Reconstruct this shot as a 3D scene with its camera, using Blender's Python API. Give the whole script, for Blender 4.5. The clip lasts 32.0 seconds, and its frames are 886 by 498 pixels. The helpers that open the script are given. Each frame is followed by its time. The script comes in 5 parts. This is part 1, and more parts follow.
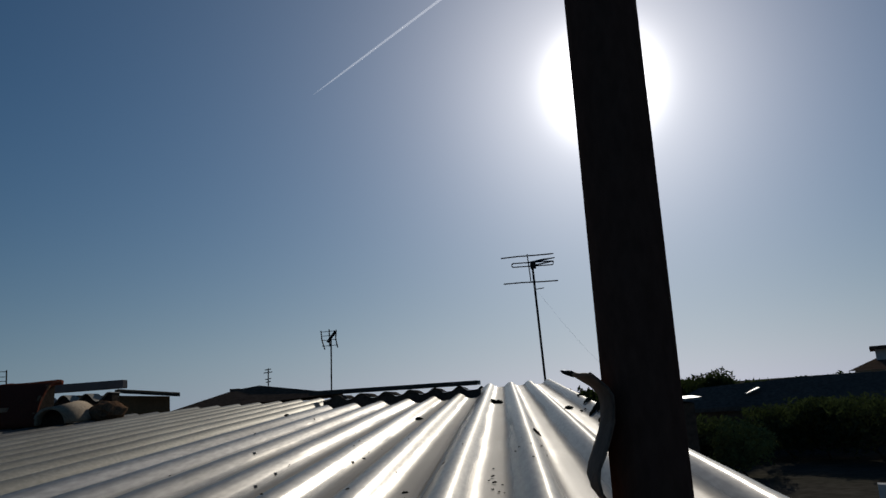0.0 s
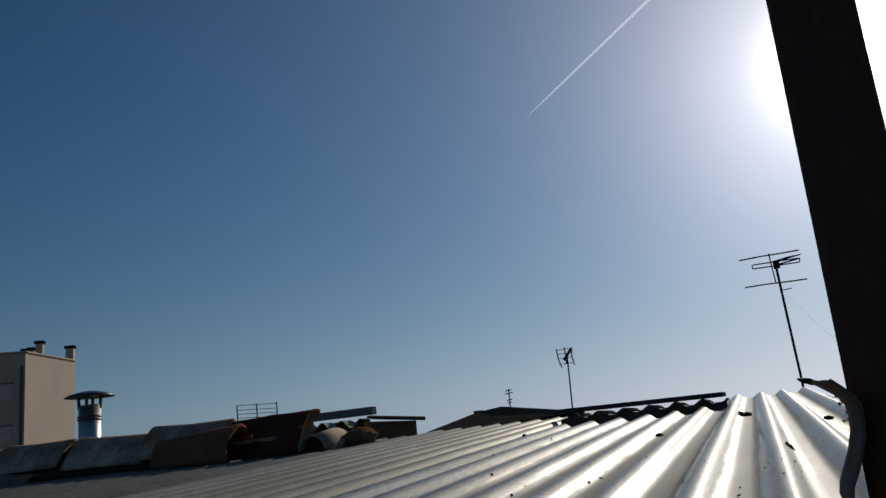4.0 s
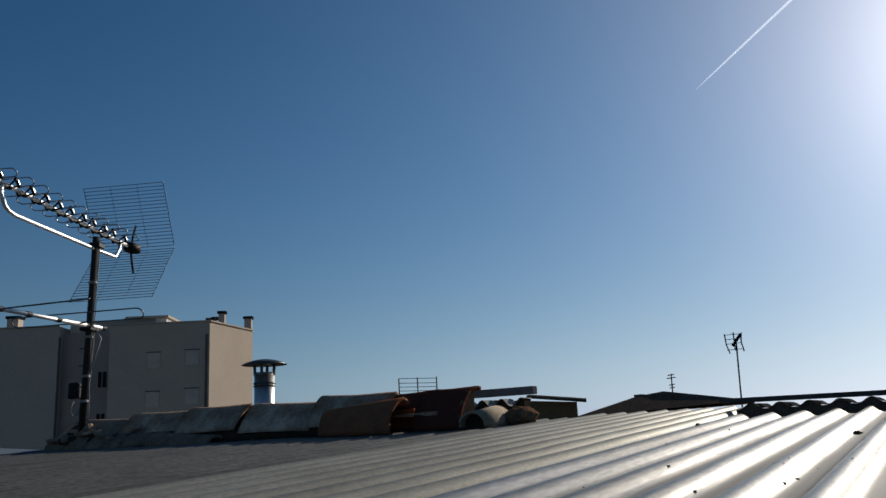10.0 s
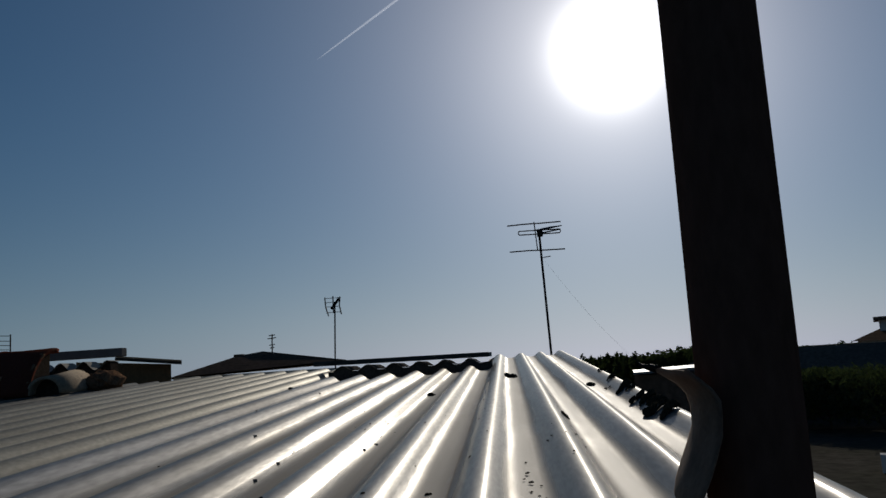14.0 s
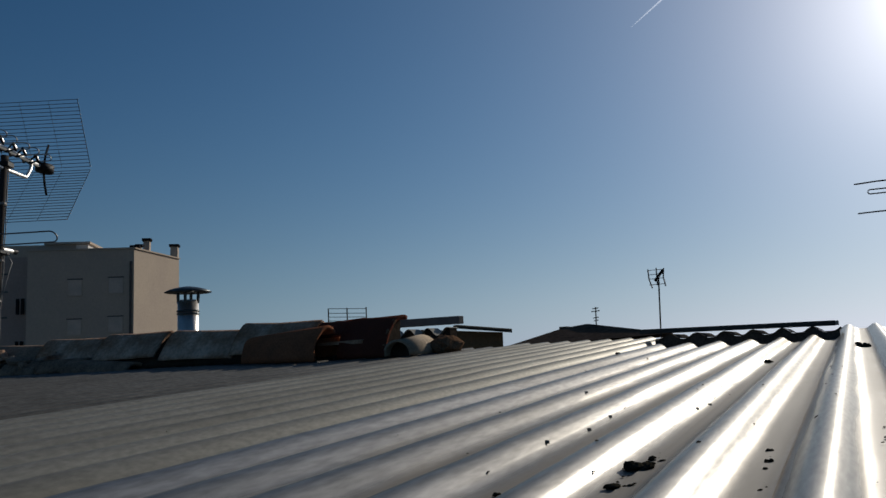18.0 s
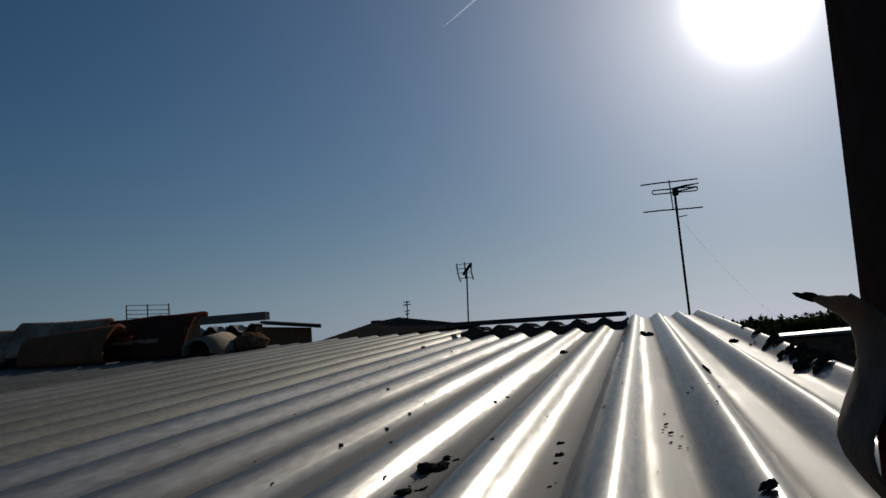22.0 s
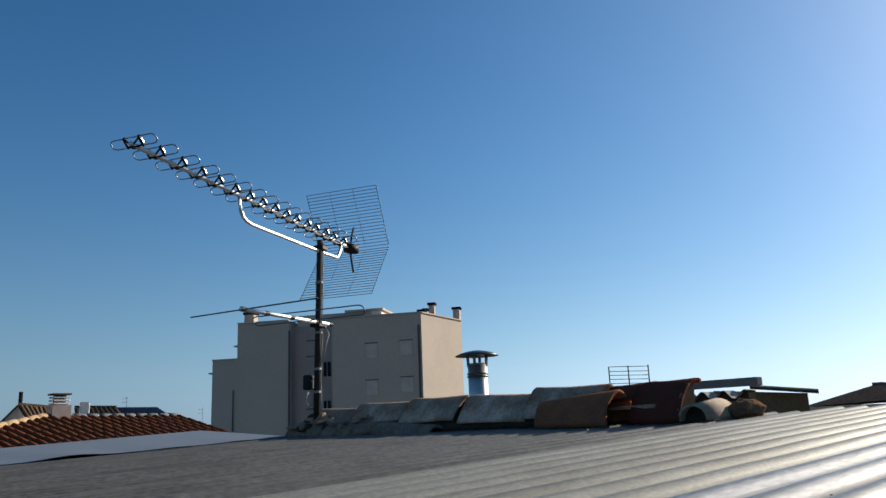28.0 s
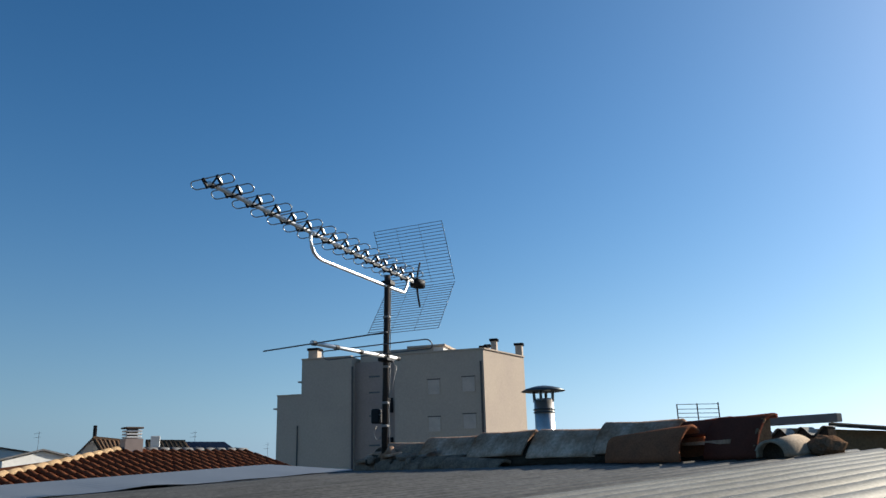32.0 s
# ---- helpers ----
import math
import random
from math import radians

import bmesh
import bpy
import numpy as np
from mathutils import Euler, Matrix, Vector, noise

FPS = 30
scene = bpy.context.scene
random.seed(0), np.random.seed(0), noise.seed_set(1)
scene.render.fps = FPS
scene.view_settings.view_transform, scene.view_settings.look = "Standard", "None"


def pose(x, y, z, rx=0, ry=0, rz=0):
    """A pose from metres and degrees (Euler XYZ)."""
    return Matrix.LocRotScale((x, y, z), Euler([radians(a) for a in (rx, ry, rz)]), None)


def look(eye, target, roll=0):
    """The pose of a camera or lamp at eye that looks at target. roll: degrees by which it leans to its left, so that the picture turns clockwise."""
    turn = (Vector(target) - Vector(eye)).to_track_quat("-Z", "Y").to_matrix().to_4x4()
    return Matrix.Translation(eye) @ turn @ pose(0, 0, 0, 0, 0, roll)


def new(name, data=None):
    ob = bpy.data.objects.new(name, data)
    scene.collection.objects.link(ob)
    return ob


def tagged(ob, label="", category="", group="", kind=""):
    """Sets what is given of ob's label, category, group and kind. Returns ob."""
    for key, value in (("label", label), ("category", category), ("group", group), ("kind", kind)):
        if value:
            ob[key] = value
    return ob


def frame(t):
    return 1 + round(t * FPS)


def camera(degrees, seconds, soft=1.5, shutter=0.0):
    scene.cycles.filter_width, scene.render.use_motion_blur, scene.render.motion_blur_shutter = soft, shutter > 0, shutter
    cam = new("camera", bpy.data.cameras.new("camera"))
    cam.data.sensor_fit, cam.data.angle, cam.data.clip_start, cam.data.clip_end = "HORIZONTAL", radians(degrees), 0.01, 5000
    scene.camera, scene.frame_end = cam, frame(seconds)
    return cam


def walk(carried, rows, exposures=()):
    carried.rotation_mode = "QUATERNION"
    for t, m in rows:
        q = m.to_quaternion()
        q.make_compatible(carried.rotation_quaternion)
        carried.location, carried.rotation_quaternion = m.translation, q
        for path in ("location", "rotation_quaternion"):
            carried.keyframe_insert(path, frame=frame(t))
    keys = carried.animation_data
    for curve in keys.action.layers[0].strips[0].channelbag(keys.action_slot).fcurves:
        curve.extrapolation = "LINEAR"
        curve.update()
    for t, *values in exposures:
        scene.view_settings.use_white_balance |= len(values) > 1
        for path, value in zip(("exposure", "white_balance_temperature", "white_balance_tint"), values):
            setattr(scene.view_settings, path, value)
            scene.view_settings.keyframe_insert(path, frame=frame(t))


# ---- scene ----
cam = camera(57.92, 32.0)
PATH = [
    (0.0, pose(0.0729, 0.1502, 0.1581, 100.747, 4.043, 4.397)),
    (0.5, pose(0.0757, 0.1500, 0.1606, 101.718, 3.992, 4.966)),
    (1.0, pose(0.0896, 0.1494, 0.1697, 101.631, 5.684, 6.868)),
    (1.5, pose(0.0941, 0.1499, 0.1700, 101.414, 6.011, 6.809)),
    (2.0, pose(0.0951, 0.1520, 0.1661, 101.792, 5.645, 8.196)),
    (2.5, pose(0.1007, 0.1552, 0.1635, 102.576, 5.901, 11.460)),
    (4.5, pose(0.0854, 0.1657, 0.1569, 104.031, 5.453, 25.417)),
    (5.0, pose(0.0741, 0.1622, 0.1593, 105.238, 4.971, 30.594)),
    (5.5, pose(0.0602, 0.1575, 0.1634, 106.944, 4.641, 37.032)),
    (6.0, pose(0.0448, 0.1495, 0.1679, 106.767, 3.665, 41.490)),
    (6.5, pose(0.0356, 0.1406, 0.1714, 107.421, 2.634, 44.826)),
    (7.0, pose(0.0338, 0.1333, 0.1711, 107.801, 2.233, 47.978)),
    (7.5, pose(0.0342, 0.1327, 0.1705, 107.727, 2.520, 48.550)),
    (8.0, pose(0.0321, 0.1418, 0.1684, 107.318, 2.549, 46.019)),
    (8.5, pose(0.0315, 0.1614, 0.1678, 106.213, 2.810, 42.496)),
    (9.0, pose(0.0339, 0.1883, 0.1674, 107.025, 1.304, 37.564)),
    (9.5, pose(0.0379, 0.2167, 0.1681, 104.907, 2.969, 33.886)),
    (10.0, pose(0.0386, 0.2331, 0.1666, 102.832, 2.801, 32.315)),
    (10.5, pose(0.0421, 0.2409, 0.1702, 102.144, 4.670, 32.653)),
    (11.0, pose(0.0388, 0.2470, 0.1705, 100.233, 5.355, 28.980)),
    (11.5, pose(0.0340, 0.2544, 0.1678, 99.055, 5.224, 26.433)),
    (12.0, pose(0.0255, 0.2705, 0.1637, 99.675, 3.633, 18.536)),
    (12.5, pose(0.0220, 0.2855, 0.1639, 100.199, 4.230, 14.393)),
    (13.0, pose(0.0241, 0.2967, 0.1660, 99.587, 4.708, 13.433)),
    (13.5, pose(0.0238, 0.3069, 0.1731, 100.038, 4.034, 8.387)),
    (14.0, pose(0.0302, 0.3091, 0.1844, 98.429, 3.597, 4.576)),
    (14.5, pose(0.0291, 0.3073, 0.1843, 98.149, 3.751, 9.351)),
    (15.0, pose(0.0267, 0.3110, 0.1770, 97.876, 3.642, 13.718)),
    (15.5, pose(0.0226, 0.3175, 0.1711, 97.258, 3.802, 17.698)),
    (17.5, pose(0.0262, 0.2945, 0.1571, 97.491, 2.361, 25.954)),
    (18.0, pose(0.0277, 0.2887, 0.1577, 97.759, 2.484, 27.325)),
    (18.5, pose(0.0292, 0.2861, 0.1576, 98.319, 2.397, 27.717)),
    (19.0, pose(0.0286, 0.2826, 0.1578, 99.840, 1.780, 28.977)),
    (19.5, pose(0.0319, 0.2826, 0.1578, 100.325, 1.862, 29.548)),
    (20.0, pose(0.0316, 0.2908, 0.1589, 99.828, 2.534, 26.859)),
    (20.5, pose(0.0297, 0.3057, 0.1616, 99.471, 2.802, 23.362)),
    (21.0, pose(0.0284, 0.3243, 0.1629, 98.355, 3.247, 19.144)),
    (21.5, pose(0.0294, 0.3383, 0.1624, 97.296, 3.729, 16.300)),
    (22.0, pose(0.0292, 0.3469, 0.1617, 96.609, 3.858, 14.037)),
    (22.5, pose(0.0287, 0.3546, 0.1640, 96.008, 4.292, 12.810)),
    (23.0, pose(0.0292, 0.3569, 0.1668, 96.280, 4.661, 12.373)),
    (23.5, pose(0.0286, 0.3528, 0.1664, 97.728, 4.329, 12.991)),
    (24.0, pose(0.0283, 0.3420, 0.1662, 98.902, 4.172, 14.846)),
    (24.5, pose(0.0297, 0.3285, 0.1668, 99.430, 3.859, 18.791)),
    (25.0, pose(0.0346, 0.3177, 0.1764, 99.558, 5.644, 21.711)),
    (25.5, pose(0.0283, 0.3034, 0.1807, 100.463, 3.641, 25.808)),
    (26.0, pose(0.0318, 0.2873, 0.1857, 100.939, 3.566, 32.391)),
    (26.5, pose(0.0363, 0.2754, 0.1846, 101.727, 4.452, 36.526)),
    (28.5, pose(0.0341, 0.1664, 0.1887, 104.320, 1.213, 51.999)),
    (29.0, pose(0.0337, 0.1462, 0.1861, 107.103, 0.878, 56.843)),
    (29.5, pose(0.0376, 0.1332, 0.1807, 108.443, 1.322, 57.053)),
    (30.0, pose(0.0424, 0.1292, 0.1774, 108.369, 1.251, 57.544)),
    (30.5, pose(0.0440, 0.1308, 0.1758, 107.225, 2.057, 55.346)),
    (31.0, pose(0.0438, 0.1327, 0.1724, 106.953, 1.627, 53.750)),
    (31.5, pose(0.0444, 0.1350, 0.1699, 106.471, 1.119, 53.241)),
    (32.0, pose(0.0465, 0.1356, 0.1681, 105.330, 1.503, 51.281)),
]
EXPOSURE = [(0.0, -1.20), (1.0, -1.25), (2.5, -1.20), (4.5, -0.75), (5.0, -0.58), (6.0, -0.06), (7.0, 0.31), (8.0, 0.36), (9.0, 0.10), (10.0, -0.38), (11.0, -0.55), (12.0, -1.15), (13.0, -1.35), (15.5, -1.20),
            (17.5, -0.80), (19.0, -0.70), (20.0, -0.70), (21.0, -1.15), (23.0, -1.35), (24.5, -1.28), (25.0, -1.20), (25.5, -0.95), (26.0, -0.55), (26.5, -0.25), (28.5, 0.65), (32.0, 0.70)]
walk(cam, PATH, EXPOSURE)

# ---- light: low clear morning sun ahead, blue sky ----
SUN_AZ, SUN_EL = radians(9.15), radians(21.1)  # azimuth from +y towards +x
SUN = Vector((math.sin(SUN_AZ) * math.cos(SUN_EL), math.cos(SUN_AZ) * math.cos(SUN_EL), math.sin(SUN_EL)))

world = bpy.data.worlds.new("clear_sky")
scene.world = world
world.use_nodes = True
wt = world.node_tree
wt.nodes.clear()
w_out = wt.nodes.new("ShaderNodeOutputWorld")
w_bg = wt.nodes.new("ShaderNodeBackground")
sky = wt.nodes.new("ShaderNodeTexSky")
sky.sky_type = "NISHITA"
sky.sun_disc = False
sky.sun_elevation = SUN_EL
sky.sun_rotation = SUN_AZ
sky.air_density, sky.dust_density, sky.ozone_density = 1.0, 0.1, 3.5
w_bg.inputs["Strength"].default_value = 0.068


def wmath(op, a, b=None):
    n = wt.nodes.new("ShaderNodeMath")
    n.operation = op
    for i, v in enumerate((a, b)):
        if v is None:
            continue
        if isinstance(v, (int, float)):
            n.inputs[i].default_value = v
        else:
            wt.links.new(v, n.inputs[i])
    return n.outputs[0]


# glow painted into the sky round the sun: lens glare together with circumsolar light
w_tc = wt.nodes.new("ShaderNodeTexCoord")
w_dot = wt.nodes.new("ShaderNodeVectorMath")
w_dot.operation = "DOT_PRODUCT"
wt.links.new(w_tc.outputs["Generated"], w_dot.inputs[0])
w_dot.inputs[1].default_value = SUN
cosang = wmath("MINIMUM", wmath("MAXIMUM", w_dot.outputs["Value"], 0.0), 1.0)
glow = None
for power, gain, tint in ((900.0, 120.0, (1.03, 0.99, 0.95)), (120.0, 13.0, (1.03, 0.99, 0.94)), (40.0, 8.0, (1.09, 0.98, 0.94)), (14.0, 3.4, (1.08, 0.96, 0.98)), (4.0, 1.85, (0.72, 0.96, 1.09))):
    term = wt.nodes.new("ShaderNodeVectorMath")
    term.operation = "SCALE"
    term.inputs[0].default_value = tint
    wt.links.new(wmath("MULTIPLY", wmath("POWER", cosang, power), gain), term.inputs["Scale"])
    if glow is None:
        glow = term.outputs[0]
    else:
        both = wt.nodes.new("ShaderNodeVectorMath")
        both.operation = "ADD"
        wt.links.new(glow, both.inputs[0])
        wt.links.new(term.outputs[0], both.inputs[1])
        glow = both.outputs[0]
w_add = wt.nodes.new("ShaderNodeVectorMath")
w_add.operation = "ADD"
w_sat = wt.nodes.new("ShaderNodeHueSaturation")
w_sat.inputs["Saturation"].default_value = 1.22
wt.links.new(sky.outputs[0], w_sat.inputs["Color"])
w_tint = wt.nodes.new("ShaderNodeVectorMath")
w_tint.operation = "MULTIPLY"
w_tint.inputs[1].default_value = (0.93, 1.0, 1.02)
# pale haze towards the horizon, as bright as the clear air behind it
w_sep = wt.nodes.new("ShaderNodeSeparateXYZ")
wt.links.new(w_tc.outputs["Generated"], w_sep.inputs[0])
w_haze = wmath("MULTIPLY", wmath("POWER", wmath("SUBTRACT", 1.0, wmath("MAXIMUM", w_sep.outputs["Z"], 0.0)), 5.5), 0.78)
w_lum = wt.nodes.new("ShaderNodeRGBToBW")
wt.links.new(sky.outputs[0], w_lum.inputs[0])
w_pale = wt.nodes.new("ShaderNodeVectorMath")
w_pale.operation = "SCALE"
w_hue = wt.nodes.new("ShaderNodeMix")
w_hue.data_type = "RGBA"
w_hue.inputs["A"].default_value = (0.64, 1.0, 1.50, 1)
w_hue.inputs["B"].default_value = (1.02, 1.0, 1.30, 1)
wt.links.new(wmath("POWER", cosang, 3.0), w_hue.inputs["Factor"])
wt.links.new(w_hue.outputs["Result"], w_pale.inputs[0])
wt.links.new(w_lum.outputs[0], w_pale.inputs["Scale"])
w_mix = wt.nodes.new("ShaderNodeMix")
w_mix.data_type = "RGBA"
wt.links.new(w_haze, w_mix.inputs["Factor"])
wt.links.new(w_sat.outputs[0], w_mix.inputs["A"])
wt.links.new(w_pale.outputs[0], w_mix.inputs["B"])
wt.links.new(w_mix.outputs["Result"], w_tint.inputs[0])
# the air low down is dimmer away from the sun
w_dim = wt.nodes.new("ShaderNodeVectorMath")
w_dim.operation = "SCALE"
wt.links.new(w_tint.outputs[0], w_dim.inputs[0])
low_ = wmath("POWER", wmath("SUBTRACT", 1.0, wmath("MAXIMUM", w_sep.outputs["Z"], 0.0)), 7.0)
high_ = wmath("SUBTRACT", 1.16, wmath("MULTIPLY", wmath("MAXIMUM", w_sep.outputs["Z"], 0.0), 0.30))
wt.links.new(wmath("MULTIPLY", high_, wmath("SUBTRACT", 1.0, wmath("MULTIPLY", wmath("MULTIPLY", low_, wmath("SUBTRACT", 1.0, cosang)), 0.54))), w_dim.inputs["Scale"])
wt.links.new(w_dim.outputs[0], w_add.inputs[0])
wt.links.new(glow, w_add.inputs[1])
wt.links.new(w_add.outputs[0], w_bg.inputs["Color"])
wt.links.new(w_bg.outputs[0], w_out.inputs["Surface"])

sun_data = bpy.data.lights.new("sun", "SUN")
sun_data.energy, sun_data.angle, sun_data.color = 5.0, radians(0.55), (1.0, 0.93, 0.82)
sun_lamp = new("sun", sun_data)
sun_lamp.matrix_world = look(SUN * 60, (0, 0, 0))


# ---- materials ----
def material(name, base, rough=0.7, metal=0.0, var=0.25, scale=6.0, fine=60.0, bump=0.15, second=None, amount=0.4, spec=0.5, obj=0.0, stretch=(1, 1, 1), bump_dist=0.004, spread=0.11):
    """Principled surface with coarse stains and fine grain; second: the colour of stains."""
    m = bpy.data.materials.new(name)
    m.use_nodes = True
    t = m.node_tree
    b = t.nodes["Principled BSDF"]
    L = t.links.new
    tc = t.nodes.new("ShaderNodeTexCoord")
    mp = t.nodes.new("ShaderNodeMapping")
    mp.inputs["Scale"].default_value = stretch
    L(tc.outputs["Object"], mp.inputs["Vector"])
    big = t.nodes.new("ShaderNodeTexNoise")
    big.inputs["Scale"].default_value, big.inputs["Detail"].default_value, big.inputs["Roughness"].default_value = scale, 6, 0.6
    L(mp.outputs[0], big.inputs["Vector"])
    small = t.nodes.new("ShaderNodeTexNoise")
    small.inputs["Scale"].default_value, small.inputs["Detail"].default_value = fine, 4
    L(mp.outputs[0], small.inputs["Vector"])
    ramp = t.nodes.new("ShaderNodeMapRange")
    ramp.inputs["From Min"].default_value, ramp.inputs["From Max"].default_value = 0.42, 0.68
    L(big.outputs["Fac"], ramp.inputs["Value"])
    k = t.nodes.new("ShaderNodeMath")
    k.operation = "MULTIPLY"
    k.inputs[1].default_value = amount
    L(ramp.outputs[0], k.inputs[0])
    mix = t.nodes.new("ShaderNodeMix")
    mix.data_type = "RGBA"
    mix.inputs["A"].default_value = (*base, 1)
    mix.inputs["B"].default_value = (*(second or [c * 0.55 for c in base]), 1)
    L(k.outputs[0], mix.inputs["Factor"])
    hsv = t.nodes.new("ShaderNodeHueSaturation")
    val = t.nodes.new("ShaderNodeMapRange")
    val.inputs["From Min"].default_value, val.inputs["From Max"].default_value = 0.3, 0.7
    val.inputs["To Min"].default_value, val.inputs["To Max"].default_value = 1 - var, 1 + var
    L(small.outputs["Fac"], val.inputs["Value"])
    value = val.outputs[0]
    if obj:
        info = t.nodes.new("ShaderNodeObjectInfo")
        om = t.nodes.new("ShaderNodeMapRange")
        om.inputs["To Min"].default_value, om.inputs["To Max"].default_value = 1 - obj, 1 + obj
        L(info.outputs["Random"], om.inputs["Value"])
        mul = t.nodes.new("ShaderNodeMath")
        mul.operation = "MULTIPLY"
        L(value, mul.inputs[0])
        L(om.outputs[0], mul.inputs[1])
        value = mul.outputs[0]
    L(value, hsv.inputs["Value"])
    L(mix.outputs["Result"], hsv.inputs["Color"])
    L(hsv.outputs["Color"], b.inputs["Base Color"])
    b.inputs["Metallic"].default_value = metal
    b.inputs["Specular IOR Level"].default_value = spec
    rr = t.nodes.new("ShaderNodeMapRange")
    rr.inputs["To Min"].default_value, rr.inputs["To Max"].default_value = max(0.05, rough - spread), min(1, rough + spread)
    L(big.outputs["Fac"], rr.inputs["Value"])
    L(rr.outputs[0], b.inputs["Roughness"])
    if bump:
        bp = t.nodes.new("ShaderNodeBump")
        bp.inputs["Strength"].default_value, bp.inputs["Distance"].default_value = bump, bump_dist
        L(small.outputs["Fac"], bp.inputs["Height"])
        L(bp.outputs[0], b.inputs["Normal"])
    return m


M_SHEET = material("galvanised_sheet", (0.345, 0.337, 0.322), 0.165, 0.9, 0.20, 4.0, 170, 0.16, (0.235, 0.225, 0.207), 0.85, stretch=(1, 0.16, 1), bump_dist=0.0006, spread=0.05)
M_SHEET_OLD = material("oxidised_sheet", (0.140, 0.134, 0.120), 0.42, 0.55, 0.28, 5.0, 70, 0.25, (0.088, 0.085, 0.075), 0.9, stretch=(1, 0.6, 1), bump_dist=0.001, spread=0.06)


def silt(mat, pitch, phase, colour, amount):
    """Brown silt that has washed into the valleys of corrugated sheet."""
    t = mat.node_tree
    b = t.nodes["Principled BSDF"]
    L = t.links.new

    def mth(op, a, c=None):
        n = t.nodes.new("ShaderNodeMath")
        n.operation = op
        for i, v in enumerate((a, c)):
            if isinstance(v, (int, float)):
                n.inputs[i].default_value = v
            elif v is not None:
                L(v, n.inputs[i])
        return n.outputs[0]

    tc = t.nodes.new("ShaderNodeTexCoord")
    sp = t.nodes.new("ShaderNodeSeparateXYZ")
    L(tc.outputs["Object"], sp.inputs[0])
    wave = mth("COSINE", mth("MULTIPLY", mth("SUBTRACT", sp.outputs["X"], phase), 2 * math.pi / pitch))
    mp = t.nodes.new("ShaderNodeMapping")
    mp.inputs["Scale"].default_value = (14, 3.0, 6)
    L(tc.outputs["Object"], mp.inputs["Vector"])
    nz = t.nodes.new("ShaderNodeTexNoise")
    nz.inputs["Scale"].default_value, nz.inputs["Detail"].default_value = 1.0, 8
    L(mp.outputs[0], nz.inputs["Vector"])
    low = t.nodes.new("ShaderNodeMapRange")
    low.inputs["From Min"].default_value, low.inputs["From Max"].default_value = 0.25, -0.85
    L(mth("ADD", wave, mth("MULTIPLY", mth("SUBTRACT", nz.outputs["Fac"], 0.5), 1.6)), low.inputs["Value"])
    fac = mth("MULTIPLY", low.outputs[0], amount)
    old = b.inputs["Base Color"].links[0].from_socket
    mix = t.nodes.new("ShaderNodeMix")
    mix.data_type = "RGBA"
    L(fac, mix.inputs["Factor"])
    L(old, mix.inputs["A"])
    mix.inputs["B"].default_value = (*colour, 1)
    L(mix.outputs["Result"], b.inputs["Base Color"])
    L(mth("MULTIPLY", b.inputs["Metallic"].default_value, mth("SUBTRACT", 1.0, fac)), b.inputs["Metallic"])
    oldr = b.inputs["Roughness"].links[0].from_socket
    L(mth("ADD", oldr, mth("MULTIPLY", fac, 0.5)), b.inputs["Roughness"])


silt(M_SHEET, 0.1127, -0.0127 + 0.001, (0.23, 0.20, 0.16), 0.95)
M_SHEET.node_tree.nodes["Principled BSDF"].inputs["Specular IOR Level"].default_value = 0.15


def dull(mat, rough, share):
    """Oxide bloom: a second, rougher lobe over the same metal."""
    t = mat.node_tree
    a = t.nodes["Principled BSDF"]
    b = t.nodes.new("ShaderNodeBsdfPrincipled")
    mx = t.nodes.new("ShaderNodeMixShader")
    mx.inputs[0].default_value = share
    for k in ("Base Color", "Metallic", "Normal"):
        if a.inputs[k].links:
            t.links.new(a.inputs[k].links[0].from_socket, b.inputs[k])
    b.inputs["Roughness"].default_value = rough
    for n in (a, b):  # dust takes the shine off at grazing angles
        n.inputs["Specular Tint"].default_value = (0.62, 0.61, 0.59, 1)
    t.links.new(a.outputs[0], mx.inputs[1])
    t.links.new(b.outputs[0], mx.inputs[2])
    t.links.new(mx.outputs[0], t.nodes["Material Output"].inputs["Surface"])


dull(M_SHEET, 0.62, 0.42)
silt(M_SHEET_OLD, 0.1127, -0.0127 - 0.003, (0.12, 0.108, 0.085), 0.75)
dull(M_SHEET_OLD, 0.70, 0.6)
M_SHEET_MID = material("half_oxidised_sheet", (0.28, 0.27, 0.235), 0.36, 0.7, 0.18, 4.0, 150, 0.12, (0.19, 0.18, 0.15), 0.8, stretch=(1, 0.4, 1), bump_dist=0.0008, spread=0.05)
silt(M_SHEET_MID, 0.1127, -0.0127 - 0.003, (0.17, 0.148, 0.115), 0.75)
dull(M_SHEET_MID, 0.74, 0.56)
M_OLD_SHEET = material("old_fibre_cement", (0.055, 0.05, 0.046), 0.9, 0, 0.3, 9, 120, 0.3, (0.10, 0.095, 0.085), 0.6)
M_PALE_SHEET = material("pale_fibre_cement", (0.34, 0.32, 0.28), 0.9, 0, 0.2, 9, 120, 0.3, (0.2, 0.19, 0.17), 0.6)
M_BEAM = material("grey_timber", (0.085, 0.078, 0.07), 0.85, 0, 0.25, 12, 90, 0.3, (0.05, 0.046, 0.042), 0.5, stretch=(0.2, 1, 1))
M_MOSS = material("dry_moss", (0.035, 0.032, 0.024), 0.95, 0, 0.5, 30, 300, 0.8, (0.06, 0.05, 0.03), 0.5)
M_TILE = material("weathered_tile", (0.29, 0.165, 0.10), 0.9, 0, 0.22, 5, 60, 0.6, (0.64, 0.475, 0.365), 0.9, obj=0.2, bump_dist=0.008, spec=0.12)
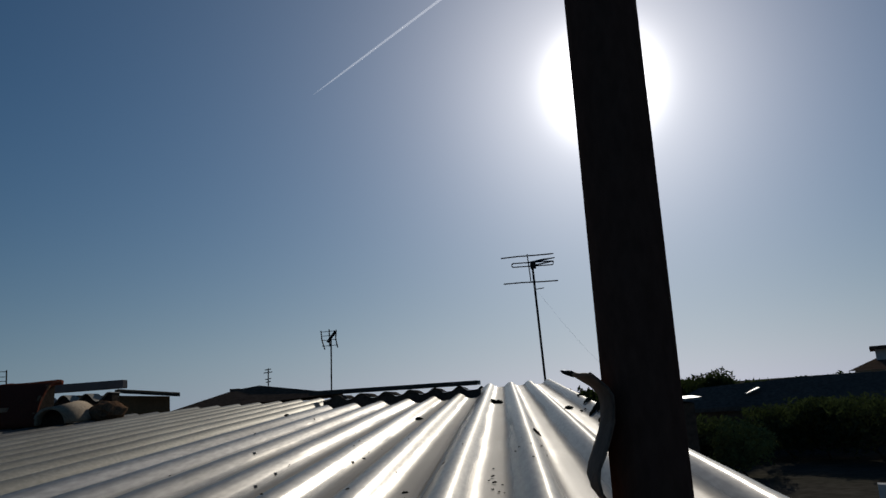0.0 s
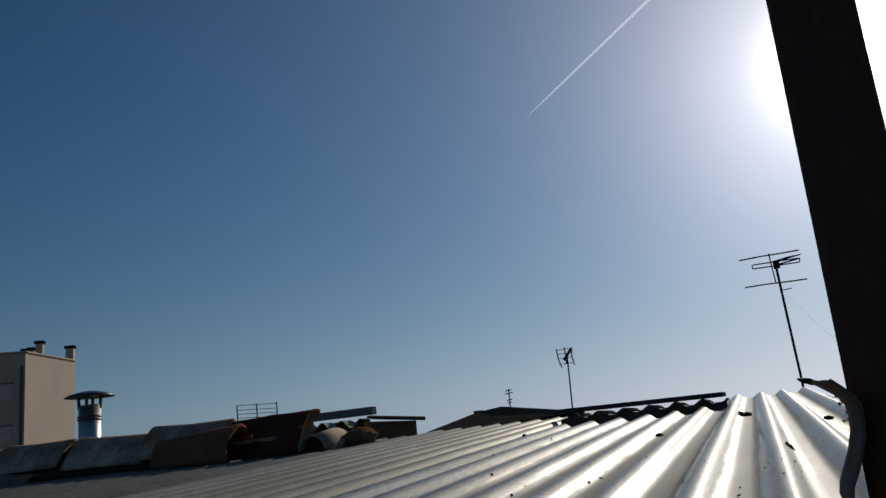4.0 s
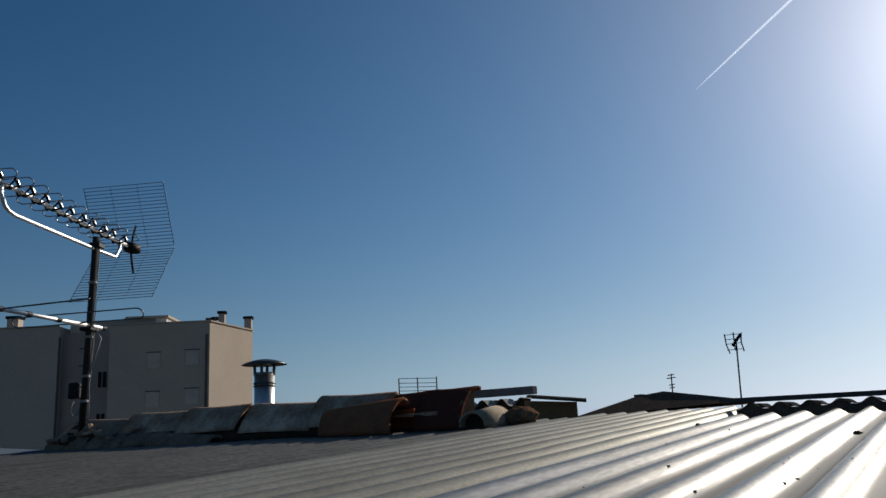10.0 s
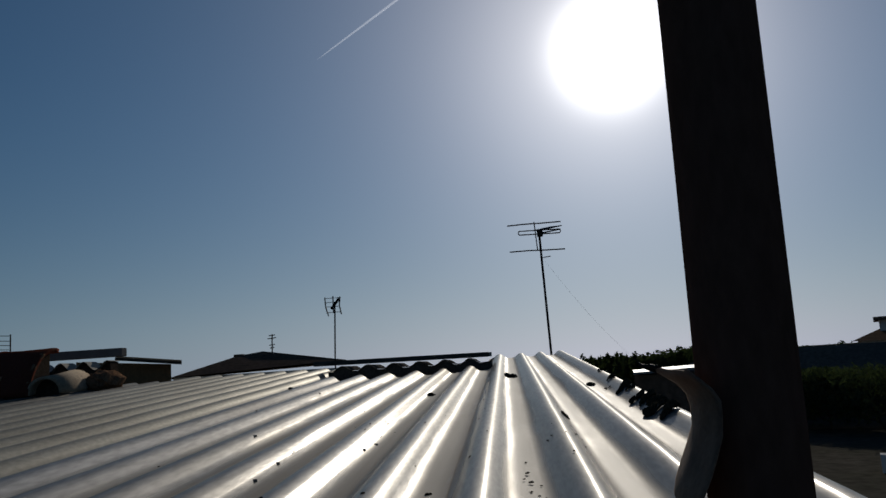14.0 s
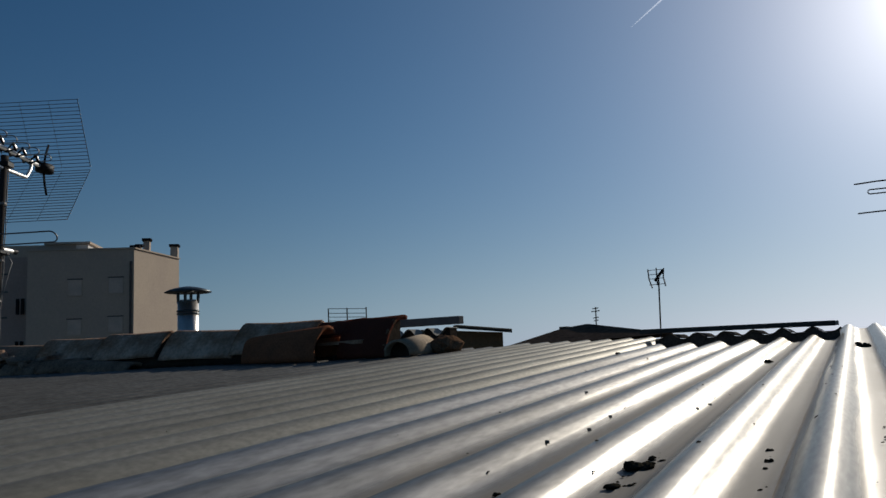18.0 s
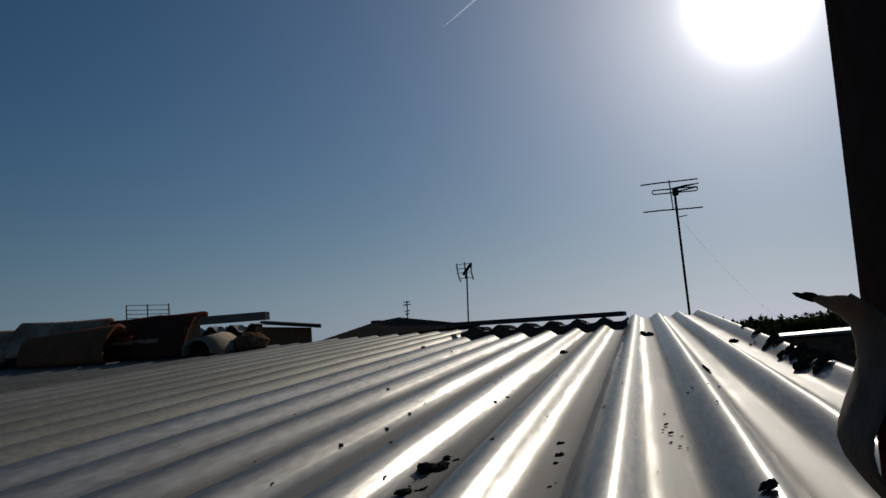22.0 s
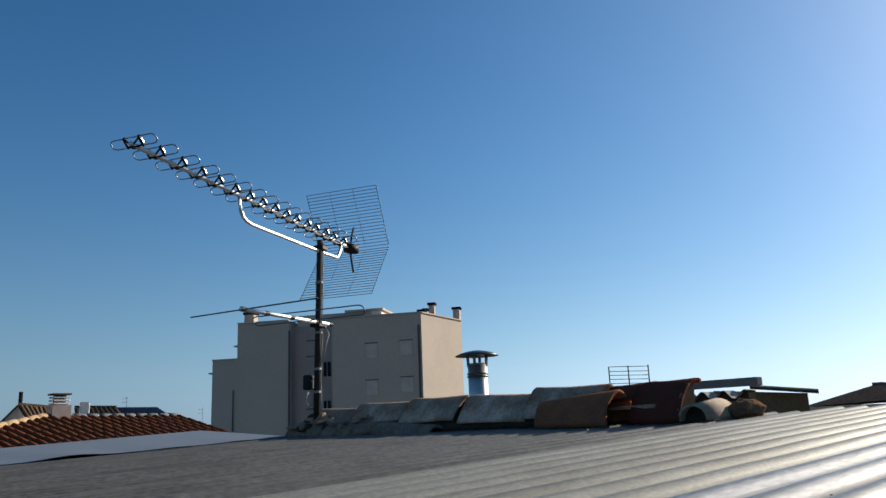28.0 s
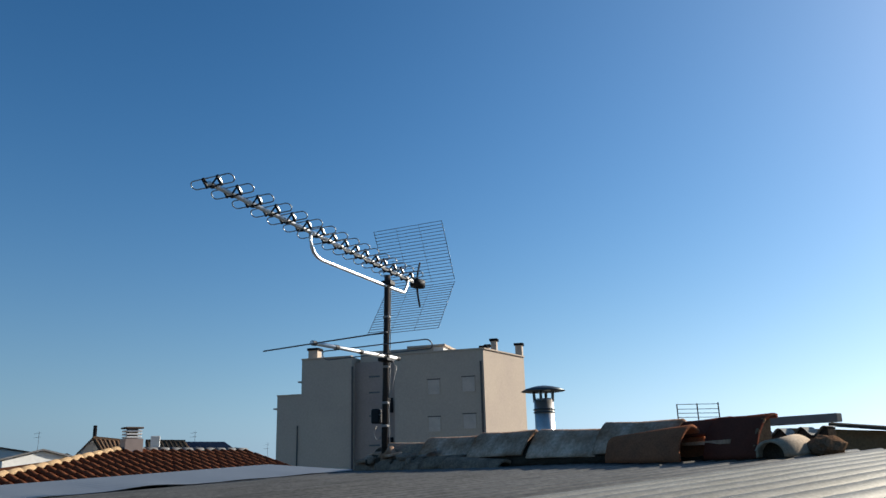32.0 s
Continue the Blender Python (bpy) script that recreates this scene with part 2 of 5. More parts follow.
M_TILE_OCHRE = material("ochre_tile", (0.30, 0.12, 0.062), 0.9, 0, 0.2, 7, 110, 0.4, (0.17, 0.08, 0.05), 0.6)
M_TILE_BROWN = material("brown_tile", (0.23, 0.13, 0.075), 0.9, 0, 0.3, 9, 110, 0.5, (0.12, 0.10, 0.07), 0.7, obj=0.2)
M_TILE_TAN = material("tan_tile", (0.34, 0.275, 0.20), 0.9, 0, 0.2, 9, 110, 0.5, (0.20, 0.15, 0.105), 0.7, spec=0.05)
M_TILE_GREY = material("greyed_tile", (0.30, 0.215, 0.155), 0.9, 0, 0.3, 8, 90, 0.6, (0.15, 0.105, 0.075), 0.8, obj=0.2, spec=0.05)
M_TILE_RED = material("red_tile", (0.125, 0.042, 0.028), 0.9, 0, 0.12, 7, 110, 0.4, (0.08, 0.034, 0.026), 0.6)
M_MORTAR = material("old_mortar", (0.06, 0.047, 0.036), 0.95, 0, 0.3, 14, 120, 0.6, (0.035, 0.028, 0.022), 0.7)
M_FLASH = material("pale_flashing", (0.175, 0.185, 0.195), 0.55, 0.5, 0.12, 4, 150, 0.1, (0.23, 0.245, 0.265), 0.6)
M_RUST = material("rusty_steel", (0.115, 0.062, 0.045), 0.8, 0.0, 0.15, 14, 120, 0.3, (0.085, 0.05, 0.038), 0.5, stretch=(1, 1, 0.35))
M_STRIP = material("weathered_plastic_strip", (0.28, 0.195, 0.14), 0.75, 0.0, 0.25, 25, 200, 0.2, (0.10, 0.08, 0.065), 0.6, spec=0.15)
t = M_STRIP.node_tree
tl_, mx_ = t.nodes.new("ShaderNodeBsdfTranslucent"), t.nodes.new("ShaderNodeMixShader")
tl_.inputs["Color"].default_value = (0.32, 0.21, 0.14, 1)
mx_.inputs[0].default_value = 0.3
t.links.new(t.nodes["Principled BSDF"].outputs[0], mx_.inputs[1])
t.links.new(tl_.outputs[0], mx_.inputs[2])
t.links.new(mx_.outputs[0], t.nodes["Material Output"].inputs["Surface"])
M_ALU = material("aluminium_tube", (0.90, 0.89, 0.87), 0.52, 0.95, 0.05, 30, 300, 0.0)
M_WIRE = material("wire_aluminium", (0.12, 0.12, 0.125), 0.45, 0.7, 0.05, 30, 300, 0.0)
M_BLACK = material("black_plastic", (0.012, 0.012, 0.013), 0.6, 0, 0.2, 40, 300, 0.0, spec=0.2)
M_MAST = material("dull_steel_mast", (0.035, 0.03, 0.027), 0.8, 0.0, 0.3, 25, 200, 0.1, (0.05, 0.038, 0.03), 0.6, spec=0.15)
M_BOOM = material("weathered_aluminium", (0.80, 0.79, 0.77), 0.5, 0.45, 0.06, 30, 300, 0.0)
M_ROD = material("drawn_aluminium_rod", (0.42, 0.42, 0.42), 0.36, 0.95, 0.05, 30, 300, 0.0)
M_CABLE = material("pale_cable", (0.27, 0.25, 0.225), 0.6, 0, 0.1, 40, 300, 0.0)
M_FLUE = material("stainless_flue", (0.60, 0.57, 0.53), 0.38, 0.9, 0.06, 20, 200, 0.02)
M_CAP = material("dark_flue_cap", (0.06, 0.075, 0.08), 0.45, 0.5, 0.2, 20, 200, 0.02)
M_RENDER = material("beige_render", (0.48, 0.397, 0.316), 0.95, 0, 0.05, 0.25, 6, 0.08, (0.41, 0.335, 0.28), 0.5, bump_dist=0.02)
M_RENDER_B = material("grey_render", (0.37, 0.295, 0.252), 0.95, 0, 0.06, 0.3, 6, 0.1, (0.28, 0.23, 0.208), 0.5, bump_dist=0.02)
M_SHUTTER = material("pale_shutter", (0.54, 0.46, 0.385), 0.8, 0, 0.05, 1.0, 10, 0.0)
M_DARK = material("dark_opening", (0.02, 0.02, 0.022), 0.4, 0, 0.1, 3, 20, 0.0)
M_PIPE = material("brown_downpipe", (0.10, 0.075, 0.065), 0.7, 0, 0.1, 3, 20, 0.0)
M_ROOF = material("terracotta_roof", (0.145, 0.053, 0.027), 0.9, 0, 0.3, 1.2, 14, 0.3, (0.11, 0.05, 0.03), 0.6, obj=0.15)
# darker than the tiles: the shade between the rows is in this colour
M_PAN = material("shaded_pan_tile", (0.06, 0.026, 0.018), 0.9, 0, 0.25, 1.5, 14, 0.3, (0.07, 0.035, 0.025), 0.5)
M_RIDGE = material("ochre_ridge", (0.34, 0.23, 0.13), 0.9, 0, 0.2, 2.0, 18, 0.3, (0.28, 0.17, 0.09), 0.5, obj=0.15)
M_OLIVE = material("olive_plaster", (0.43, 0.375, 0.27), 0.95, 0, 0.12, 0.5, 7, 0.2, (0.29, 0.26, 0.19), 0.8, stretch=(1, 1, 2.2), bump_dist=0.015)
M_WHITEWALL = material("whitewash", (0.62, 0.61, 0.58), 0.9, 0, 0.06, 0.8, 8, 0.2, (0.48, 0.47, 0.44), 0.5)
M_OCHREWALL = material("ochre_wall", (0.24, 0.145, 0.075), 0.9, 0, 0.15, 5, 60, 0.3, (0.18, 0.115, 0.06), 0.5)
M_DARKROOF = material("dark_tile_roof", (0.12, 0.085, 0.063), 0.9, 0, 0.25, 0.8, 6, 0.3, (0.08, 0.06, 0.046), 0.6, spec=0.1)
M_SOLAR = material("solar_glass", (0.012, 0.016, 0.03), 0.2, 0, 0.1, 1, 10, 0.0)
M_SLAB = material("mossy_slab", (0.055, 0.05, 0.042), 0.9, 0, 0.25, 8, 70, 0.4, (0.07, 0.075, 0.06), 0.6)
M_GROUND = material("dark_yard", (0.075, 0.068, 0.056), 0.95, 0, 0.25, 0.15, 3.0, 0.4, (0.05, 0.05, 0.036), 0.6, bump_dist=0.05)
M_WALL = material("plain_house_wall", (0.45, 0.42, 0.37), 0.95, 0, 0.1, 1.5, 20, 0.3)
M_LEAF = material("dark_leaf", (0.05, 0.058, 0.032), 0.7, 0, 0.4, 2.0, 12, 0.0, (0.085, 0.09, 0.045), 0.6, spec=0.1)
M_LEAF_LIGHT = material("light_leaf", (0.13, 0.15, 0.06), 0.8, 0, 0.35, 2.0, 12, 0.0, (0.08, 0.10, 0.04), 0.6, spec=0.0)
M_PINE = material("pine_needle", (0.03, 0.045, 0.022), 0.8, 0, 0.35, 2.0, 12, 0.0)
M_BARK = material("bark", (0.07, 0.055, 0.042), 0.95, 0, 0.3, 8, 60, 0.5)

M_DUSTROOF = material("dusty_dark_roof", (0.12, 0.10, 0.085), 0.9, 0, 0.25, 0.6, 6, 0.3, (0.08, 0.068, 0.06), 0.6, spec=0.0)
M_SLATE = material("grey_concrete_roof", (0.16, 0.155, 0.15), 0.9, 0, 0.2, 1.0, 8, 0.3, (0.10, 0.10, 0.10), 0.6)
for m in (M_OLD_SHEET, M_PALE_SHEET, M_MOSS, M_TILE, M_TILE_OCHRE, M_TILE_BROWN, M_TILE_RED, M_MORTAR, M_RUST, M_RENDER, M_RENDER_B, M_ROOF, M_PAN, M_RIDGE, M_OLIVE,
          M_WHITEWALL, M_OCHREWALL, M_DARKROOF, M_DARK, M_SLAB, M_GROUND, M_WALL, M_LEAF, M_PINE, M_BARK, M_BEAM, M_SLATE):
    m.node_tree.nodes["Principled BSDF"].inputs["Specular IOR Level"].default_value = 0.0  # porous, no gloss
for m in (M_LEAF, M_PINE):  # thin leaves let some light through
    t = m.node_tree
    tl_, mx_ = t.nodes.new("ShaderNodeBsdfTranslucent"), t.nodes.new("ShaderNodeMixShader")
    tl_.inputs["Color"].default_value = (0.07, 0.10, 0.03, 1)
    mx_.inputs[0].default_value = 0.3
    t.links.new(t.nodes["Principled BSDF"].outputs[0], mx_.inputs[1])
    t.links.new(tl_.outputs[0], mx_.inputs[2])
    t.links.new(mx_.outputs[0], t.nodes["Material Output"].inputs["Surface"])

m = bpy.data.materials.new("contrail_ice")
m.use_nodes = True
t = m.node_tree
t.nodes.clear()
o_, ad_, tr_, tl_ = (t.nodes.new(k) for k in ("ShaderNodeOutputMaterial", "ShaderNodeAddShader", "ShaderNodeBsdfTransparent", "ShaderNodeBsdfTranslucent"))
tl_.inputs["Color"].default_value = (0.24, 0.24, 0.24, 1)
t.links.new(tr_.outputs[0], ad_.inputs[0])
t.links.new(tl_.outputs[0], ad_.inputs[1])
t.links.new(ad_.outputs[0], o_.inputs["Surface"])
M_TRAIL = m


# ---- building helpers ----
def mesh_of(name, bm, mat, smooth=False):
    me = bpy.data.meshes.new(name)
    bm.normal_update()
    bm.to_mesh(me)
    bm.free()
    me.materials.append(mat)
    if smooth:
        for p in me.polygons:
            p.use_smooth = True
    return me


def part(name, bm, mat, parent, label="", smooth=False):
    """One mesh, in world places, as a part of a thing or of a part."""
    ob = new(name, mesh_of(name, bm, mat, smooth))
    ob.parent = parent
    ob.matrix_parent_inverse = Matrix.Translation(parent.location).inverted() if parent.type == "EMPTY" else Matrix()
    if label:
        tagged(ob, label)
    return ob


def piece(name, me, mat_world, parent):
    """One more object on a shared mesh, at mat_world."""
    ob = new(name, me)
    ob.parent = parent
    ob.matrix_parent_inverse = Matrix.Translation(parent.location).inverted() if parent.type == "EMPTY" else Matrix()
    ob.matrix_basis = mat_world
    return ob


def thing(name, at, label, category, group="", kind=""):
    e = new(name)
    e.empty_display_size = 0.1
    e.location = at
    return tagged(e, label, category, group, kind)


def single(name, bm, mat, label, category, group="", kind="", smooth=False):
    return tagged(new(name, mesh_of(name, bm, mat, smooth)), label, category, group, kind)


def box(bm, lo, hi, m=None, bevel=0.0):
    r = bmesh.ops.create_cube(bm, size=1)
    c = [(a + b) / 2 for a, b in zip(lo, hi)]
    d = [abs(b - a) for a, b in zip(lo, hi)]
    mat = Matrix.Translation(c) @ Matrix.Diagonal((*d, 1))
    bmesh.ops.transform(bm, matrix=(m @ mat) if m else mat, verts=r["verts"])
    if bevel:
        es = list({e for v in r["verts"] for e in v.link_edges})
        bmesh.ops.bevel(bm, geom=es, offset=bevel, segments=1, affect="EDGES")
    return bm


def prism(bm, pts, z0, z1):
    """Upright prism on plan points; z1 may be a list of heights."""
    n = len(pts)
    tops = z1 if isinstance(z1, (list, tuple)) else [z1] * n
    a = [bm.verts.new((x, y, z0)) for x, y in pts]
    b = [bm.verts.new((x, y, z)) for (x, y), z in zip(pts, tops)]
    for i in range(n):
        bm.faces.new((a[i], a[(i + 1) % n], b[(i + 1) % n], b[i]))
    bm.faces.new(b)
    bm.faces.new(a[::-1])
    bmesh.ops.recalc_face_normals(bm, faces=bm.faces[:])
    return bm


def sweep(bm, path, r, seg=8, closed=False):
    """A round tube along points; r a radius or one for each point."""
    P = [Vector(p) for p in path]
    n = len(P)
    rs = r if isinstance(r, (list, tuple)) else [r] * n
    up = Vector((0, 0, 1))
    rings = []
    for i, p in enumerate(P):
        a = P[(i - 1) % n] if closed or i else P[i]
        b = P[(i + 1) % n] if closed or i < n - 1 else P[i]
        d = (b - a).normalized()
        s = d.cross(up if abs(d.z) < 0.95 else Vector((1, 0, 0))).normalized()
        u = s.cross(d)
        rings.append([bm.verts.new(p + (s * math.cos(2 * math.pi * k / seg) + u * math.sin(2 * math.pi * k / seg)) * rs[i]) for k in range(seg)])
    for i in range(n if closed else n - 1):
        A, B = rings[i], rings[(i + 1) % n]
        for k in range(seg):
            bm.faces.new((A[k], A[(k + 1) % seg], B[(k + 1) % seg], B[k]))
    if not closed:
        bm.faces.new(rings[0][::-1])
        bm.faces.new(rings[-1])
    return bm


def BM():
    return bmesh.new()


def lathe(bm, centre, prof, seg=24):
    """A turned body from (radius, height) pairs."""
    c = Vector(centre)
    rings = [[bm.verts.new(c + Vector((r * math.cos(2 * math.pi * k / seg), r * math.sin(2 * math.pi * k / seg), z))) for k in range(seg)] for r, z in prof]
    for A, B in zip(rings, rings[1:]):
        for k in range(seg):
            bm.faces.new((A[k], A[(k + 1) % seg], B[(k + 1) % seg], B[k]))
    bm.faces.new(rings[0][::-1])
    bm.faces.new(rings[-1])
    return bm


def polar(az, d, z=0.0):
    a = radians(az)
    return Vector((0.03 + d * math.sin(a), 0.2 + d * math.cos(a), z))


def height(el, d):
    return 0.17 + d * math.tan(radians(el))


GROUND = -3.2

# ---- ground ----
bm = BM()
bmesh.ops.create_grid(bm, x_segments=60, y_segments=60, size=2400)
for v in bm.verts:
    v.co.z = GROUND
single("ground", bm, M_GROUND, "dry earth and rough grass round the houses", "ground", kind="structure")

# ---- the corrugated roof ----
SLOPE, PITCH, DEPTH, PHASE = 0.0493, 0.1127, 0.0345, -0.0127
FLOOR, SOFT = 0.0105, 0.0034


def roof_z(y):
    return SLOPE * y


# the rolled waves are a little uneven towards the verge
CRESTS = (0.4400, 0.3250, 0.2145, 0.1080, -0.0130, -0.1300, -0.2420, -0.3530, -0.4660)


def wave_phase(x):
    """Turns of the wave from crest to crest at x."""
    if x <= CRESTS[-1]:
        return (CRESTS[-1] - x) / PITCH
    for a, b in zip(CRESTS, CRESTS[1:]):
        if x >= b:
            return (a - x) / (a - b)
    return 0.0


def wave(x):
    """Drop below the crest line: round crests, steep flanks and flat valleys."""
    z = DEPTH / 2 * (1 + math.cos(2 * math.pi * wave_phase(x)))
    return FLOOR + SOFT * math.log(1 + math.exp((z - FLOOR) / SOFT)) - DEPTH


def sheet(x0, x1, y0, y1, lift, seed, per=14, slope=SLOPE, base=0.0, pitch=PITCH, depth=DEPTH, rows=70, ragged=0.0):
    """A corrugated sheet with a real thickness, slightly dented."""
    bm = BM()
    nx = max(4, round((x1 - x0) / pitch * per))
    rnd = random.Random(seed)
    off = rnd.uniform(0, 50)
    top, low = [], []
    for j in range(rows + 1):
        f = j / rows
        ta, tb = [], []
        for i in range(nx + 1):
            x = x0 + (x1 - x0) * i / nx
            ya, yb = y0, y1 + ragged * (x - x0)
            y = ya + (yb - ya) * f
            if pitch == PITCH:
                w = wave(x) * depth / DEPTH
            else:
                w = depth / 2 * (math.cos(2 * math.pi * (x - PHASE) / pitch) - 1)
            z = base + slope * y + w + lift
            z += 0.0016 * noise.noise(Vector((x * 1.3 + off, y * 1.6, seed))) + 0.0009 * noise.noise(Vector((x * 14, y * 5 + off, seed))) + 0.0005 * noise.noise(Vector((x * 30, y * 16 + off, seed)))
            ta.append(bm.verts.new((x, y, z)))
            tb.append(bm.verts.new((x, y, z - 0.0012)))
        top.append(ta)
        low.append(tb)
    for j in range(rows):
        for i in range(nx):
            bm.faces.new((top[j][i], top[j][i + 1], top[j + 1][i + 1], top[j + 1][i]))
            bm.faces.new((low[j][i], low[j + 1][i], low[j + 1][i + 1], low[j][i + 1]))
    def rim(a, b):
        a = [bm.verts.new(v.co) for v in a]
        b = [bm.verts.new(v.co) for v in b]
        for i in range(len(a) - 1):
            bm.faces.new((a[i], b[i], b[i + 1], a[i + 1]))

    rim(top[0], low[0])
    rim(top[rows][::-1], low[rows][::-1])
    rim([r[0] for r in top][::-1], [r[0] for r in low][::-1])
    rim([r[nx] for r in top], [r[nx] for r in low])
    return bm


roof = thing("roof_corrugated", (-3, 2.5, 0.1), "low-pitched roof of grey galvanised corrugated sheets", "roof", kind="structure")
EAVE = 0.92
bounds = [0.333, -0.050, -0.167, -0.740, -1.62, -2.46, -3.30, -4.14, -4.98, -5.82, -6.75]
ends = [4.85, 3.74, 3.56, 4.45, 4.20, 3.62, 3.62, 3.62, 3.62, 3.62]
for k, (a, b) in enumerate(zip(bounds[1:], bounds)):
    rag = 0.25 if k == 2 else 0.0
    end = ends[k]
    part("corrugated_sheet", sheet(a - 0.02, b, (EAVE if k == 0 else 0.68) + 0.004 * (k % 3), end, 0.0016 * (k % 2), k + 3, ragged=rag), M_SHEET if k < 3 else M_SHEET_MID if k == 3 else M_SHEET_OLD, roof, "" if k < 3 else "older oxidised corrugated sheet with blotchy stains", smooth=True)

# house under the roof, and plain walls that close it
bm = BM()
prism(bm, [(-6.7, 1.15), (0.28, 1.15), (0.28, 7.0), (-6.7, 7.0)], GROUND, -0.06)
single("wall_house", bm, M_WALL, "plain rendered house wall under the corrugated roof", "wall", kind="structure")
bm = BM()
prism(bm, [(-6.7, 4.9), (0.2, 4.9), (0.2, 7.0), (-6.7, 7.0)], -0.05, [0.16, 0.16, -0.02, -0.02])
single("roof_back_slope", bm, M_OLD_SHEET, "back slope of the roof in old fibre cement", "roof", kind="structure")

# old darker sheet and timber in the gap at the ridge
bm = sheet(-0.76, -0.03, 3.80, 4.12, 0, 77, base=0.2190, slope=0.0, rows=4, depth=0.030)
part("old_sheet", bm, M_OLD_SHEET, roof, "dark weathered fibre-cement sheet", smooth=True)
# added dark board, cut to the waves, for the black shade below them
bm = BM()
rows_ = []
for i in range(91):
    x = -0.755 + 0.72 * i / 90
    z = 0.2190 + wave(x) * 0.030 / DEPTH - 0.003
    rows_.append([bm.verts.new((x, y, zz)) for y, zz in ((3.81, 0.12), (3.81, z), (3.84, z), (3.84, 0.12))])
for p, q in zip(rows_, rows_[1:]):
    for k in range(3):
        bm.faces.new((p[k], q[k], q[k + 1], p[k + 1]))
for p in (rows_[0], rows_[-1]):
    bm.faces.new(p)
bmesh.ops.recalc_face_normals(bm, faces=bm.faces[:])
part("ridge_filler", bm, M_OLD_SHEET, roof, "dark board added for the wavy shade under the ridge sheet")
bm = BM()
box(bm, (-0.85, 3.93, 0.2205), (-0.050, 3.975, 0.2415), bevel=0.002)
for v in bm.verts:
    v.co.z -= 0.0058 * (v.co.x + 0.05) - 0.0012 * noise.noise(v.co * 3)
part("ridge_beam", bm, M_BEAM, roof, "dark weathered timber along the ridge")
bm = BM()
box(bm, (-0.0498, 3.932, 0.2215), (-0.038, 3.972, 0.2400), bevel=0.001)
part("beam_end", bm, M_PALE_SHEET, roof, "pale cap on the end of the ridge timber")

# pale flashing that carries the ridge on past the tiles
bm = BM()
N_ = 48
va, vl, vb, vm = [], [], [], []
for i in range(N_ + 1):
    f = i / N_
    y = 0.92 + 2.53 * f
    x = -5.10 + 0.06 * noise.noise(Vector((y * 1.1, 0, 4))) + 0.012 * noise.noise(Vector((y * 9, 0, 0)))
    gap = 0.004 + 0.020 * max(0.0, noise.noise(Vector((y * 2.3, 5, 0))) + 0.15)
    z = SLOPE * y + gap
    xf, yf = -8.5 - 0.9 * f, 0.92 + 4.0 * f
    zf = 0.085 + 0.19 * f
    va.append(bm.verts.new((x, y, z)))
    vl.append(bm.verts.new((x - 0.003, y, z - 0.003)))
    vb.append(bm.verts.new((xf, yf, zf)))
    vm.append(bm.verts.new((xf, yf, zf - 0.003)))
for i in range(N_):
    bm.faces.new((va[i], va[i + 1], vb[i + 1], vb[i]))
    bm.faces.new((vl[i], vm[i], vm[i + 1], vl[i + 1]))
    bm.faces.new((va[i], vl[i], vl[i + 1], va[i + 1]))
    bm.faces.new((vb[i], vb[i + 1], vm[i + 1], vm[i]))
for i in (0, N_):
    bm.faces.new((va[i], vb[i], vm[i], vl[i]))
bmesh.ops.recalc_face_normals(bm, faces=bm.faces[:])
part("edge_flashing", bm, M_FLASH, roof, "pale flat metal flashing with a dark lap line")

# ---- moss, debris and rough rim on the sheets ----
def clump(name, x, y, size, flat=0.75, seed=0, label="dry black moss clump lying on the metal sheet"):
    rnd = random.Random(seed)
    bm = BM()
    for i in range(3 if size < 0.012 else 12):
        r = bmesh.ops.create_icosphere(bm, subdivisions=2, radius=size * rnd.uniform(0.25, 0.55))
        o = Vector((rnd.uniform(-1, 1) * size * 0.8, rnd.uniform(-1, 1) * size * 0.8, rnd.uniform(0, 0.3) * size))
        for v in r["verts"]:
            k = size * 0.3 * noise.noise(v.co * (2.2 / size) + o * 40)
            v.co = Vector((v.co.x * rnd.uniform(0.85, 1.15), v.co.y * rnd.uniform(0.85, 1.15), v.co.z * flat * rnd.uniform(0.8, 1.2))) + o + Vector((k, k, 0.4 * k))
    for v in bm.verts:
        xx, yy = v.co.x + x, v.co.y + y
        v.co = Vector((xx, yy, roof_z(yy) + wave(xx) + 0.002 + max(-0.002, v.co.z)))
    return single(name, bm, M_MOSS, label, "moss", "debris on the roof")


for i, (x, y, s_) in enumerate([(0.040, 3.22, 0.020), (-0.194, 2.64, 0.012), (0.127, 1.88, 0.011), (-0.131, 1.165, 0.005), (-0.071, 1.262, 0.0055),
                                (-0.067, 1.19, 0.006), (-0.069, 1.155, 0.005), (-0.062, 1.06, 0.003), (0.262, 2.66, 0.014), (0.046, 1.36, 0.004),
                                (0.047, 1.30, 0.004), (0.040, 1.32, 0.0025), (0.098, 0.950, 0.010), (-0.690, 2.95, 0.010), (-0.030, 1.40, 0.003), (-0.288, 1.0, 0.005)]):
    clump("moss_clump", x, y, s_, seed=i)
for i, (x, y, s_) in enumerate([(-0.186, 1.145, 0.015), (-0.180, 1.185, 0.011), (-0.190, 1.048, 0.011), (-0.177, 1.057, 0.006)]):
    clump("moss_clump", x, y, s_, 0.5, 90 + i, "dry black moss clump lying in a valley of the sheet")
